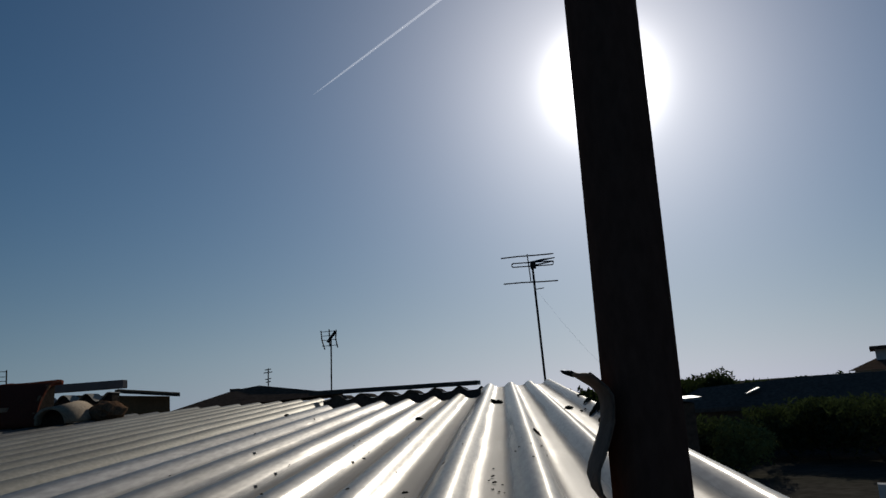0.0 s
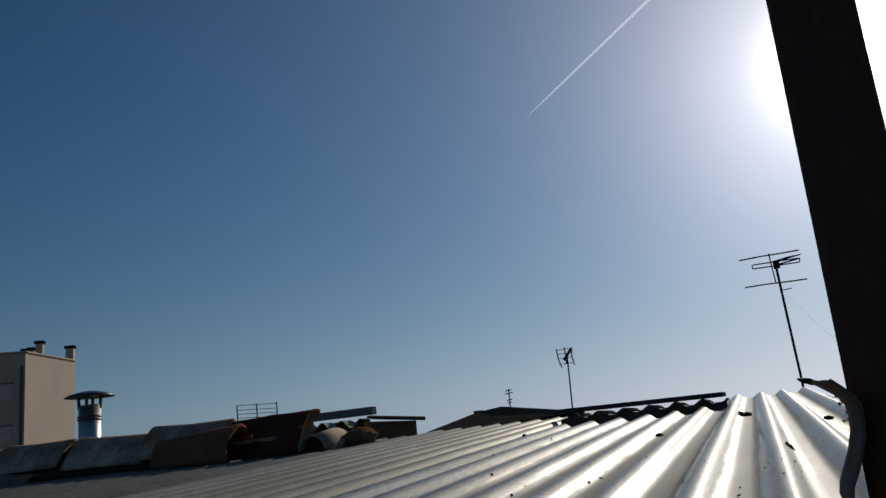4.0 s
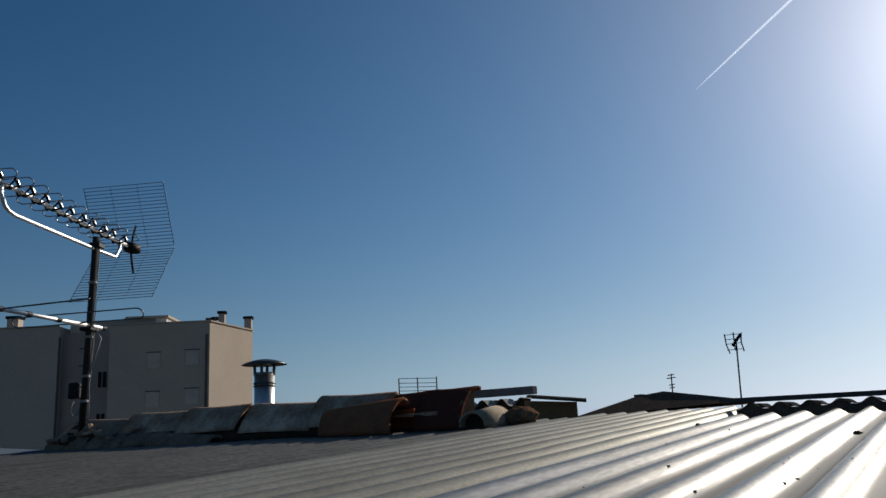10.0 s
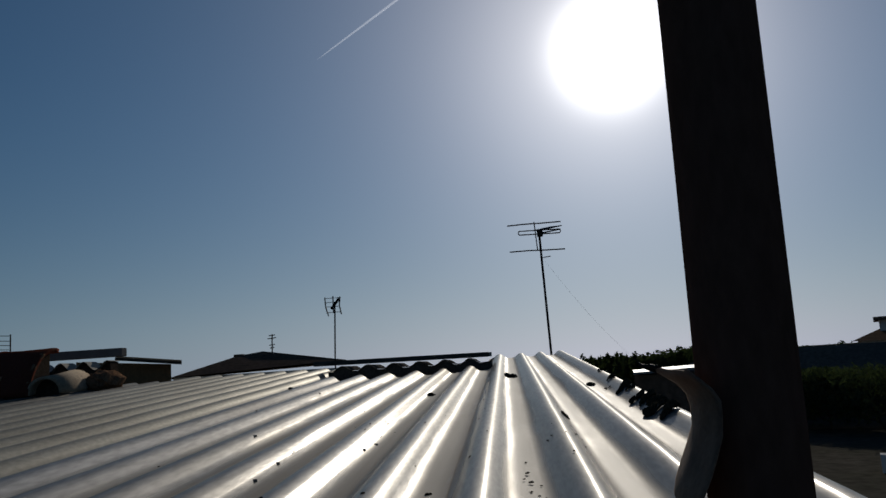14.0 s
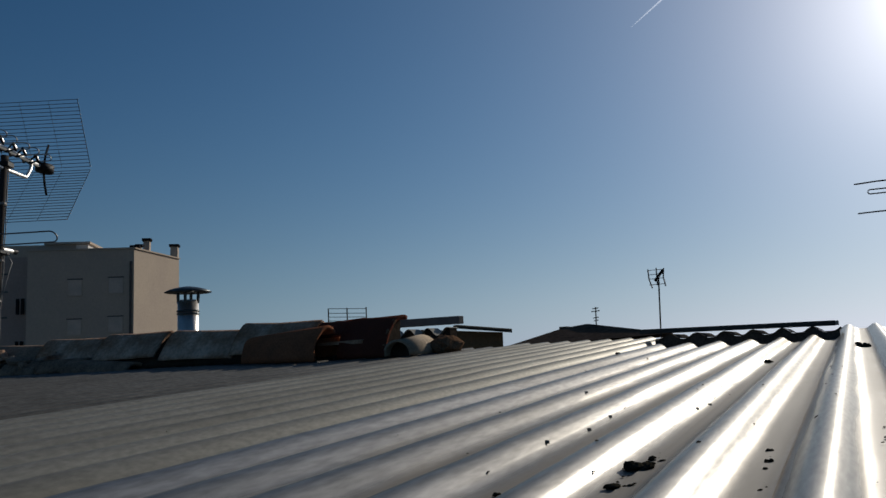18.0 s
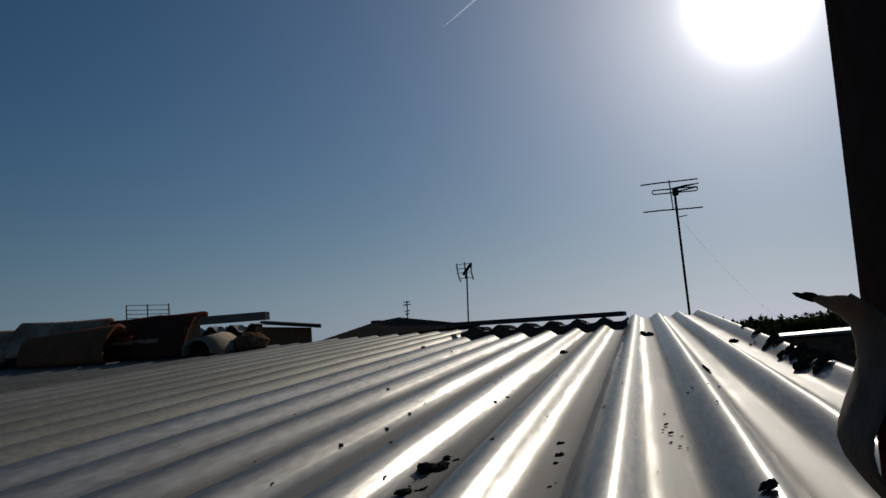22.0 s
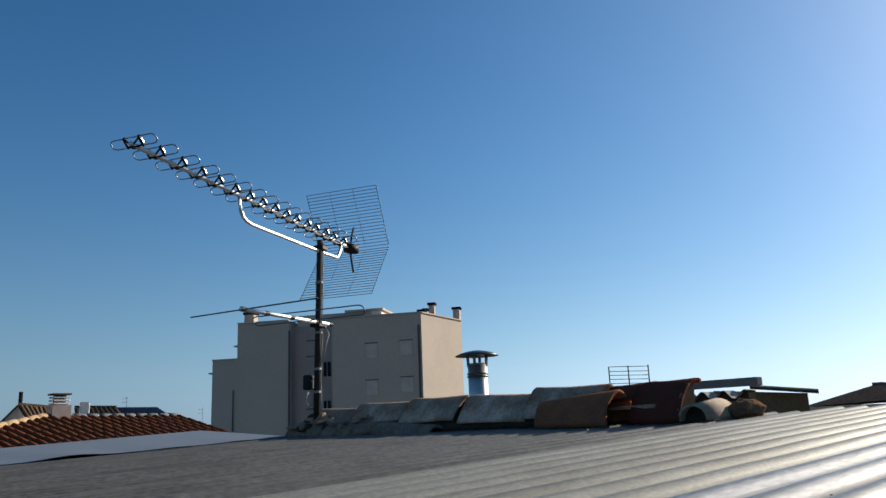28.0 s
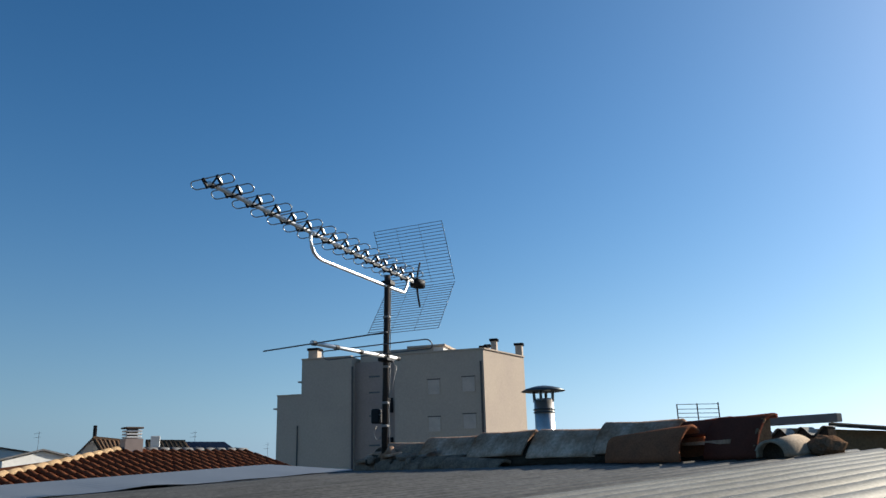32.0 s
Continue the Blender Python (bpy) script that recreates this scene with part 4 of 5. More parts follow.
arm_pts = [A_D + A_H * (A_L * fa), A_D + A_H * (A_L * fa - 0.004) - A_U * 0.05, A_D + A_H * (A_L * fa - 0.016) - A_U * 0.085, A_D + A_H * (A_L * fa - 0.040) - A_U * 0.115, A_D + A_H * (A_L * fa - 0.075) - A_U * 0.134, A_D + A_H * (A_L * fa - 0.125) - A_U * 0.142]
arm_pts += [A_D + A_H * (A_L * (0.5 - 0.08 * i)) - A_U * (0.140 - 0.004 * i) for i in range(5)]
arm_pts += [A_D + A_H * (A_L * 0.095) - A_U * 0.115, A_D + A_H * (A_L * 0.075) - A_U * 0.05, A_D + A_H * (A_L * 0.075)]
bm = BM()
sweep(bm, arm_pts, 0.0112, 10)
part("support_arm", bm, M_ALU, aerial, "bent bright aluminium support arm", smooth=True)
bm = BM()
box(bm, (-0.036, -0.045, -0.016), (0.036, 0.026, 0.016), Matrix.Translation(M1 + Vector((0, 0, -0.055))) @ rot, 0.004)
part("mast_clamp", bm, M_BLACK, aerial, "dark clamp")
# mesh reflector: two leaves of wires
hinge = A_D - A_H * 0.03
W2 = 0.29
for name_, sgn, ln, an in (("reflector_upper", 1, 0.44, 62), ("reflector_lower", -1, 0.48, 55)):
    u = (A_H * math.cos(radians(an)) + A_U * sgn * math.sin(radians(an))).normalized()
    o = hinge + A_U * 0.012 * sgn
    bm = BM()
    for j in range(4):
        e = A_E * (W2 * (-1 + 2 * j / 3) * 0.985)
        sweep(bm, [o + e, o + e + u * ln], 0.0022 if j in (0, 3) else 0.0014, 4)
    leaf_ = part(name_, bm, M_WIRE, aerial, "grey wire mesh reflector leaf")
    for i in range(19):
        p = o + u * (ln * i / 18)
        bm = BM()
        sweep(bm, [p - A_E * W2, p + A_E * W2], 0.0021, 4)
        part("wire", bm, M_WIRE, leaf_)
# coax
bm = BM()
rnd = random.Random(3)
cp = [M1 + Vector((0.012, 0.020, -0.05))]
for i in range(16):
    cp.append(M1.lerp(M0, (i + 1) / 17) + Vector((0.015 + 0.004 * rnd.uniform(-1, 1), 0.021 + 0.004 * rnd.uniform(-1, 1), 0)))
sweep(bm, cp, 0.0032, 6)
part("coax_cable", bm, M_CABLE, aerial, "pale loose coaxial cable", smooth=True)
for z in (0.45, 0.60, 0.84, 1.18):
    bm = BM()
    c = M0.lerp(M1, (z - M0.z) / (M1.z - M0.z))
    lathe(bm, c, [(0.022, -0.008), (0.027, -0.006), (0.027, 0.006), (0.022, 0.008)], 12)
    part("cable_tie", bm, M_CABLE, aerial)

vhf = thing("vhf_aerial", (-4.42, 3.24, 0.88), "small three-rod TV aerial clamped low on the mast", "aerial")
V_H = Vector((0.36, -0.933, 0)).normalized()
V_E = Vector((0.933, 0.36, 0))
V_M = Vector((-4.418, 3.246, 0.910))
V_END = V_M + V_H * 0.79
bm = BM()
sweep(bm, [V_M - V_H * 0.16, V_END], 0.0125, 10)
part("boom", bm, M_ALU, vhf, "bright aluminium boom", smooth=True)
for f in (-0.14, 0.02, 0.30, 0.55, 0.77):
    bm = BM()
    c = V_M + V_H * f
    sweep(bm, [c - V_H * 0.018, c + V_H * 0.018], 0.0155, 10)
    part("boom_collar", bm, M_BLACK, vhf)
bm = BM()
sweep(bm, [V_END + Vector((0, 0, -0.015)) - V_E * 0.38, V_END + Vector((0, 0, 0.007)) + V_E * 0.54], 0.0044, 8)
part("rod", bm, M_WIRE, vhf, "grey long rod", smooth=True)
bm = BM()
sweep(bm, stadium(V_M + V_H * 0.13 + Vector((0, 0, 0.03)), 0.44, 0.035, V_E, (V_H * 0.6 + Vector((0, 0, 0.8))).normalized(), 8), 0.0042, 8, closed=True)
part("folded_dipole", bm, M_WIRE, vhf, "grey folded dipole loop", smooth=True)
bm = BM()
box(bm, (-0.040, -0.055, -0.036), (0.035, 0.05, -0.012), Matrix.Translation(V_M) @ rot, 0.006)
part("junction_box", bm, M_BLACK, vhf, "black junction box")
amp = thing("amplifier_box", (-4.47, 3.22, 0.49), "black weatherproof mast amplifier with loose cables", "amplifier")
bm = BM()
box(bm, (-0.028, -0.03, -0.048), (0.034, 0.03, 0.048), Matrix.Translation((-4.478, 3.205, 0.515)) @ rot, 0.008)
part("case", bm, M_BLACK, amp)
bm = BM()
sweep(bm, [(-4.47, 3.2, 0.45), (-4.49, 3.19, 0.40), (-4.47, 3.2, 0.36), (-4.44, 3.21, 0.37), (-4.435, 3.22, 0.42)], 0.0045, 6)
part("cable", bm, M_CABLE, amp, smooth=True)
bm = BM()
sweep(bm, [(-4.44, 3.2, 0.52), (-4.415, 3.235, 0.56), (-4.398, 3.268, 0.66), (-4.390, 3.285, 0.75), (-4.375, 3.300, 0.83), (-4.395, 3.270, 0.89)], 0.0035, 6)
part("cable", bm, M_CABLE, amp, smooth=True)


# the mast stands in the tiled ridge
for e in (aerial, vhf, amp):
    k_ = Vector((0.046, 0.136, 0.168))
    e.location = k_ + (e.location - k_) * 1.085
    e.scale = (1.085, 1.085, 1.085)


def place(az, el, d):
    p = polar(az, d)
    p.z = height(el, d)
    return p


# ---- aerial beyond the ridge: two rods and a loop ----
d1 = 12.6
far1 = thing("far_aerial", polar(3.05, d1, -0.4), "thin dark TV aerial on a slanting pole behind the ridge", "aerial")
bm = BM()
sweep(bm, [place(3.12, -2.5, d1), place(3.08, 0.9, d1), place(2.92, 9.0, d1)], 0.018, 8)
part("pole", bm, M_MAST, far1, smooth=True)
for nm, a, b in (("rod", (0.70, 9.70), (4.50, 9.72)), ("rod", (0.74, 7.85), (4.66, 7.78))):
    pa, pb = place(*a, d1), place(*b, d1)
    bm = BM()
    sweep(bm, [pa, pa.lerp(pb, 0.33) + Vector((0, 0, 0.006)), pa.lerp(pb, 0.66), pb], 0.011, 6)
    part(nm, bm, M_MAST, far1)
bm = BM()
c1 = (place(1.46, 9.15, d1) + place(4.42, 9.05, d1)) / 2
sweep(bm, stadium(c1, 0.33, 0.030, (place(4.42, 9.07, d1) - place(1.46, 9.13, d1)).normalized(), Vector((0, 0, 1))), 0.010, 6, closed=True)
part("folded_dipole", bm, M_MAST, far1)
bm = BM()
sweep(bm, [place(2.62, 9.85, d1), place(2.72, 7.8, d1)], 0.010, 6)
part("boom", bm, M_WIRE, far1)
bm = BM()
q0 = place(2.95, 9.0, d1)
for i in range(16):
    o = q0 + Vector((0.0, 0, 0.05)) + Vector((0.021, 0.05, 0.011)) * i
    sweep(bm, [o - Vector((0.11, 0, 0)), o + Vector((0.10, 0, 0.01))], 0.009, 5)
sweep(bm, [q0, q0 + Vector((0.36, 0.45, 0.12))], 0.013, 6)
part("short_directors", bm, M_WIRE, far1)
bm = BM()
box(bm, (-0.04, -0.04, -0.05), (0.05, 0.04, 0.05), Matrix.Translation(q0), 0.008)
part("feed_box", bm, M_BLACK, far1)
bm = BM()
sweep(bm, [place(3.05, 7.3, d1), place(3.6, 7.35, d1)], 0.008, 6)
part("stub", bm, M_MAST, far1)
bm = BM()
sweep(bm, [place(3.2, 7.0, d1).lerp(place(9.0, -0.5, d1), i / 8) - Vector((0, 0, 0.09 * math.sin(math.pi * i / 8))) for i in range(9)], 0.0009, 4)
part("guy_wire", bm, M_WIRE, far1, "hair-thin slack guy wire")

# ---- second small aerial on its pole ----
d2 = 26.0
far2 = thing("far_aerial", polar(-12.05, d2, -0.5), "small dark panel TV aerial on a thin pole", "aerial")
bm = BM()
sweep(bm, [place(-12.09, -1.0, d2), place(-12.07, 1.2, d2), place(-11.95, 4.5, d2), place(-11.93, 5.1, d2)], 0.024, 8)
part("pole", bm, M_MAST, far2, smooth=True)
for k, (a, b) in enumerate((((-12.62, 5.43), (-12.58, 4.75)), ((-12.58, 4.75), (-12.40, 4.11)), ((-11.55, 5.45), (-11.62, 4.85)), ((-11.62, 4.85), (-11.50, 4.2)), ((-12.05, 5.5), (-12.05, 4.3)))):
    bm = BM()
    sweep(bm, [place(*a, d2), place(*b, d2)], 0.022, 6)
    part("reflector_bar", bm, M_WIRE, far2)
for e in (5.35, 5.05, 4.75, 4.35):
    bm = BM()
    sweep(bm, [place(-12.58, e, d2), place(-11.56, e + 0.03, d2)], 0.010, 5)
    part("cross_wire", bm, M_WIRE, far2)
bm = BM()
sweep(bm, [place(-12.2, 4.6, d2), place(-11.6, 5.35, d2)], 0.05, 6)
part("boom", bm, M_BLACK, far2)

d3 = 58.0
far3 = thing("far_aerial", polar(-16.4, d3, 0.5), "tiny distant roof aerial", "aerial")
bm = BM()
sweep(bm, [place(-16.42, 1.2, d3), place(-16.38, 3.05, d3)], 0.045, 6)
part("pole", bm, M_MAST, far3)
for e, w in ((2.95, 0.22), (2.75, 0.3), (2.3, 0.2), (2.1, 0.16)):
    bm = BM()
    sweep(bm, [place(-16.4 - w, e, d3), place(-16.38 + w * 0.9, e + 0.05, d3)], 0.035, 5)
    part("rod", bm, M_WIRE, far3)

# ---- roof railing beyond the tiles ----
dr = 24.0
rail = thing("roof_railing", polar(-34, dr, 0.6), "short dark steel railing with horizontal bars on a roof", "railing")
for a in (-35.18, -33.87, -32.52):
    bm = BM()
    sweep(bm, [place(a, 0.8, dr), place(a - 0.02, 3.78, dr)], 0.018, 6)
    part("post", bm, M_MAST, rail)
for e in (3.74, 3.42, 3.15, 2.88, 2.6):
    bm = BM()
    sweep(bm, [place(-35.18, e + 0.02, dr), place(-32.52, e - 0.06, dr)], 0.010, 6)
    part("bar", bm, M_MAST, rail)
bm = BM()
prism(bm, [polar(-36.5, 23.5)[:2], polar(-31.5, 23.5)[:2], polar(-31.5, 27)[:2], polar(-36.5, 27)[:2]], GROUND, height(1.0, dr))
single("railing_house", bm, M_WHITEWALL, "flat-topped house that carries the railing", "house")

# ---- beige apartment block ----
EYE = Vector((0.03, 0.2, 0))
B_C = polar(-48.23, 68.0)
B_P = polar(-61.08, 73.8)
B_F = (B_P - B_C).normalized()  # along the front, away from the corner
B_N = Vector((-B_F.y, B_F.x, 0))  # out of the front, towards the eye
B_N = B_N if B_N.dot(EYE - B_C) > 0 else -B_N
B_R = polar(-45.36, 74.4)
B_TOP = height(8.12, 68.0)


def along(az):
    """Distance along the front at which it is met at that azimuth."""
    w = polar(az, 1.0) - EYE
    w.z = 0
    o = B_C - EYE
    # EYE + k w = B_C + s B_F
    return (w.x * o.y - w.y * o.x) / (w.y * B_F.x - w.x * B_F.y)


def front(s_, out=0.0):
    p = B_C + B_F * s_ + B_N * out
    return (p.x, p.y)


block = thing("apartment_building", (B_C.x, B_C.y, GROUND), "beige rendered apartment block with stepped flat roof and pale shutters", "building")
s_end, s_step = along(-62.73), along(-61.1)
s_r0, s_r1 = along(-57.6), along(-54.6)
deep = -12.0
bm = BM()
prism(bm, [front(0), (B_R.x, B_R.y), front(s_r1 - 0.3, deep), front(s_r1, 0)], GROUND, B_TOP)
part("wall", bm, M_RENDER, block)
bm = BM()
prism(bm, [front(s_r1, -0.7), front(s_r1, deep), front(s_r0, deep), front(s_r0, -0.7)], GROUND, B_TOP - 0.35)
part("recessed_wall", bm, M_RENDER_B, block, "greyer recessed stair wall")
bm = BM()
prism(bm, [front(s_r0, 0), front(s_r0, deep), front(s_step, deep), front(s_step, 0)], GROUND, B_TOP + 0.1)
part("wall", bm, M_RENDER, block)
bm = BM()
prism(bm, [front(s_step, 0), front(s_step, deep), front(s_end, deep), front(s_end, 0)], GROUND, height(5.1, 74.5))
part("low_wing", bm, M_RENDER, block)
# copings along the roof edges
for a, b, z in ((0.0, s_r1, B_TOP), (s_r0, s_step, B_TOP + 0.1), (s_step, s_end, height(5.1, 74.5))):
    bm = BM()
    prism(bm, [front(a, 0.12), front(b, 0.12), front(b, -0.25), front(a, -0.25)], z + 0.003, z + 0.12)
    part("coping", bm, M_RENDER, block)
q = B_R - B_C
bm = BM()
qn = Vector((q.y, -q.x, 0)).normalized()
prism(bm, [(p.x, p.y) for p in (B_C + qn * 0.12, B_R + qn * 0.12, B_R - qn * 0.25, B_C - qn * 0.25)], B_TOP + 0.003, B_TOP + 0.12)
part("coping", bm, M_RENDER, block)
# penthouse with projecting slab
a0, a1 = along(-57.3), along(-52.0)
bm = BM()
prism(bm, [front(a1, -1.0), front(a0, -1.0), front(a0, -6), front(a1, -6)], B_TOP - 0.4, B_TOP + 0.62)
pent = part("penthouse", bm, M_RENDER, block)
bm = BM()
prism(bm, [front(a1 - 1.1, -0.7), front(a1 + 2.4, -0.7), front(a1 + 2.4, -6), front(a1 - 1.1, -6)], B_TOP + 0.62, B_TOP + 0.80)
part("roof_slab", bm, M_RENDER, pent)
bm = BM()
prism(bm, [front(a1 - 0.9, -0.9), front(a1, -0.9), front(a1, -6), front(a1 - 0.9, -6)], B_TOP, B_TOP + 0.6)
part("stair_head", bm, M_WHITEWALL, pent)
# chimneys
for az_, w, z1, base in ((-60.2, 0.9, 1.15, B_TOP + 0.1), (-47.42, 0.50, 1.25, B_TOP), (-45.65, 0.62, 1.35, B_TOP), (-48.15, 0.55, 0.42, B_TOP), (-47.9, 0.35, 0.6, B_TOP)):
    c = place(az_, 0, 68.9 + 6.4 * (az_ + 48.23) / 2.87 if az_ > -50 else 74.5)
    ch = BM()
    m_ = Matrix.Translation((c.x, c.y, 0)) @ Matrix.Rotation(math.atan2(B_F.y, B_F.x), 4, "Z")
    box(ch, (-w / 2, -w / 2, base - 0.3), (w / 2, w / 2, base + z1 - 0.22), m_)
    chim = part("chimney", ch, M_RENDER, block)
    ch = BM()
    box(ch, (-w / 2 - 0.1, -w / 2 - 0.1, base + z1 - 0.219), (w / 2 + 0.1, w / 2 + 0.1, base + z1), m_)
    part("chimney_cap", ch, M_DARK, chim, "dark chimney cap")


def block_window(az0, az1, el0, el1, recess=False):
    s0, s1 = along(az0), along(az1)
    d = (place(az0, 0, 1) - EYE)
    r = (B_C + B_F * s0 - EYE)
    r = math.hypot(r.x, r.y)
    z0, z1 = height(el0, r), height(el1, r)
    bm = BM()
    prism(bm, [front(s0, 0.03), front(s1, 0.03), front(s1, -0.1), front(s0, -0.1)], z0, z1)
    win = part("window", bm, M_SHUTTER, block, "closed pale roller shutter")
    bm = BM()
    prism(bm, [front(s0 + 0.08, 0.10), front(s1 - 0.08, 0.10), front(s1 - 0.08, -0.05), front(s0 + 0.08, -0.05)], z0 - 0.1, z0 - 0.002)
    part("sill", bm, M_RENDER, win)
    for sa, sb in ((s0 + 0.07, s0), (s1, s1 - 0.07)):
        bm = BM()
        prism(bm, [front(sa, 0.07), front(sb, 0.07), front(sb, -0.05), front(sa, -0.05)], z0, z1)
        part("frame", bm, M_RENDER, win)
    bm = BM()
    prism(bm, [front(s0 + 0.07, 0.07), front(s1 - 0.07, 0.07), front(s1 - 0.07, -0.05), front(s0 + 0.07, -0.05)], z1 + 0.002, z1 + 0.09)
    part("lintel", bm, M_PIPE, win)


for rowz in ((5.06, 6.05), (2.5, 3.48), (0.0, 0.95)):
    block_window(-52.22, -51.42, *rowz)
    block_window(-49.78, -48.92, rowz[0] + 0.14, rowz[1] + 0.14)
# narrow dark windows by the recess, vents, and downpipes
for e0, e1 in ((3.9, 4.9), (1.2, 2.2)):
    for a_ in (-55.05, -54.77):
        s0 = along(a_)
        bm = BM()
        prism(bm, [front(s0, 0.02), front(s0 + 0.19, 0.02), front(s0 + 0.19, -0.2), front(s0, -0.2)], height(e0, 70), height(e1, 70))
        part("slit_window", bm, M_DARK, block, "narrow dark window")
for e0 in (6.3, 5.2, 3.6, 1.6):
    s0 = along(-56.6)
    bm = BM()
    prism(bm, [front(s0, -0.66), front(s0 - 1.0, -0.66), front(s0 - 1.0, -0.8), front(s0, -0.8)], height(e0, 72), height(e0, 72) + 0.14)
    part("vent_slot", bm, M_SLATE, block, "dark slot window")
for a_, z1 in ((-57.55, 7.1), (-48.42, 7.3), (-61.3, 3.1)):
    s0 = along(a_)
    bm = BM()
    p = Vector((*front(s0, 0.08), 0))
    r = (p - EYE).length
    sweep(bm, [(p.x, p.y, GROUND), (p.x, p.y, height(z1, r))], 0.09 if z1 > 5 else 0.06, 8)
    part("downpipe", bm, M_PIPE, block, "brown downpipe")
for s0, z in ((s_step + 0.02, B_TOP - 1.9), (s_end + 0.02, height(4.2, 75))):
    bm = BM()
    prism(bm, [front(s0, 0), front(s0 + 0.35, 0), front(s0 + 0.35, -1.2), front(s0, -1.2)], z, z + 0.12)
    part("ledge", bm, M_RENDER, block)


# ---- terracotta roofed house ----
house = thing("tiled_house", (-22, 8.5, GROUND), "low house with an orange barrel-tile roof and ochre hip tiles", "house")
P1 = place(-72.87, 1.58, 24.0)
H_N = Vector((0.964, 0.266, 0))
H_R = Vector((-0.266, 0.964, 0))
FALL, RUN, HIP, LONG = 0.26, 4.2, 1.76, 4.3  # HIP: run of the hip along the ridge for each metre down


def roof_pt(a, b):
    """a along the ridge from P1, b down the slope."""
    return P1 + H_R * a + H_N * b - Vector((0, 0, FALL * b))


bm = BM()
v = [bm.verts.new(p) for p in (roof_pt(0, 0), roof_pt(-HIP * RUN, RUN), roof_pt(LONG, RUN), roof_pt(LONG, 0))]
bm.faces.new(v)
low = [bm.verts.new(p.co - Vector((0, 0, 0.12))) for p in v]
bm.faces.new(low[::-1])
for i in range(4):
    bm.faces.new((v[i], low[i], low[(i + 1) % 4], v[(i + 1) % 4]))
bmesh.ops.recalc_face_normals(bm, faces=bm.faces[:])
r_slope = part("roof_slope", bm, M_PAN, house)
bm = BM()
v = [bm.verts.new(p) for p in (roof_pt(0, 0), roof_pt(-HIP * RUN, RUN), roof_pt(-HIP * RUN, -RUN) + Vector((0, 0, -2 * FALL * RUN)))]
bm.faces.new(v)
part("roof_hip_end", bm, M_ROOF, house)
bm = BM()
prism(bm, [tuple(p[:2]) for p in (roof_pt(-HIP * RUN + 0.8, RUN - 0.4), roof_pt(LONG - 0.25, RUN - 0.4), roof_pt(LONG - 0.25, -RUN), roof_pt(-HIP * RUN + 0.8, -RUN))], GROUND, P1.z - FALL * RUN - 0.05)
part("wall", bm, M_WHITEWALL, house)
bm = BM()
v = [bm.verts.new(p) for p in (roof_pt(0, 0.0), roof_pt(LONG, 0.0), roof_pt(LONG, -RUN) - Vector((0, 0, 2 * FALL * RUN)), roof_pt(0, -RUN) - Vector((0, 0, 2 * FALL * RUN)))]
bm.faces.new(v)
part("roof_back", bm, M_ROOF, house)
bm = BM()
prism(bm, [tuple(p[:2]) for p in (roof_pt(LONG - 0.25, RUN), roof_pt(LONG - 0.05, RUN), roof_pt(LONG - 0.05, 0), roof_pt(LONG - 0.25, 0))], -1.6, [roof_pt(LONG, RUN).z - 0.13, roof_pt(LONG, RUN).z - 0.13, P1.z - 0.13, P1.z - 0.13])
part("gable", bm, M_WHITEWALL, house)
# barrel tiles, each a piece, in columns down the slope
col = 0.30
tl = 0.52
tile_b = mesh_of("roof_tile", half_tile(tl, 0.104, 0.084, 0.018, 6, 180), M_ROOF, True)
ax = (H_N - Vector((0, 0, FALL))).normalized()
side = H_R.copy()
upn = side.cross(ax)
upn = upn if upn.z > 0 else -upn
side = upn.cross(ax)
frame_m = Matrix((ax, side, upn)).transposed().to_4x4()
rnd = random.Random(11)
count = 0
for c in range(-24, 15):
    a = c * col + 0.1
    b0 = max(0.0, -a / HIP) + 0.12
    nb = int((3.7 - b0) / (tl - 0.07))
    for j in range(nb):
        if count >= 300:
            break
        p = roof_pt(a + rnd.uniform(-0.008, 0.008), b0 + j * (tl - 0.07)) + upn * (0.018 + rnd.uniform(-0.004, 0.004))
        piece("roof_tile", tile_b, Matrix.Translation(p) @ frame_m, r_slope)
        count += 1
# hip and ridge tiles
hip_dir = (roof_pt(-HIP * RUN, RUN) - roof_pt(0, 0))
hip_len = hip_dir.length
hip_dir.normalize()
hs = Vector((-hip_dir.y, hip_dir.x, 0)).normalized()
hu = hip_dir.cross(hs)
hu = hu if hu.z > 0 else -hu
hs = hu.cross(hip_dir)
hip_m = Matrix((hip_dir, hs, hu)).transposed().to_4x4()
tile_h = mesh_of("hip_tile", half_tile(0.54, 0.130, 0.112, 0.018, 8, 190, 0.8), M_RIDGE, True)
for i in range(int(hip_len / 0.48)):
    piece("hip_tile", tile_h, Matrix.Translation(roof_pt(0, 0) + hip_dir * (0.48 * i) + Vector((0, 0, 0.05 + rnd.uniform(-0.008, 0.008)))) @ hip_m, house)
rid_m = Matrix((H_R, Vector((0, 0, 1)).cross(H_R), Vector((0, 0, 1)))).transposed().to_4x4()
tile_r = mesh_of("grey_ridge_tile", half_tile(0.46, 0.125, 0.11, 0.018, 8, 190), M_SLATE, True)
for i in range(11):
    piece("grey_ridge_tile", tile_r, Matrix.Translation(P1 + H_R * (0.40 * i) + Vector((0, 0, 0.01))) @ rid_m, house)
# slatted chimney
cc = place(-72.1, 0, 24.2)
bm = BM()
prism(bm, [(cc.x - 0.24, cc.y - 0.24), (cc.x + 0.24, cc.y - 0.24), (cc.x + 0.24, cc.y + 0.24), (cc.x - 0.24, cc.y + 0.24)], 0.3, height(2.38, 24.2))
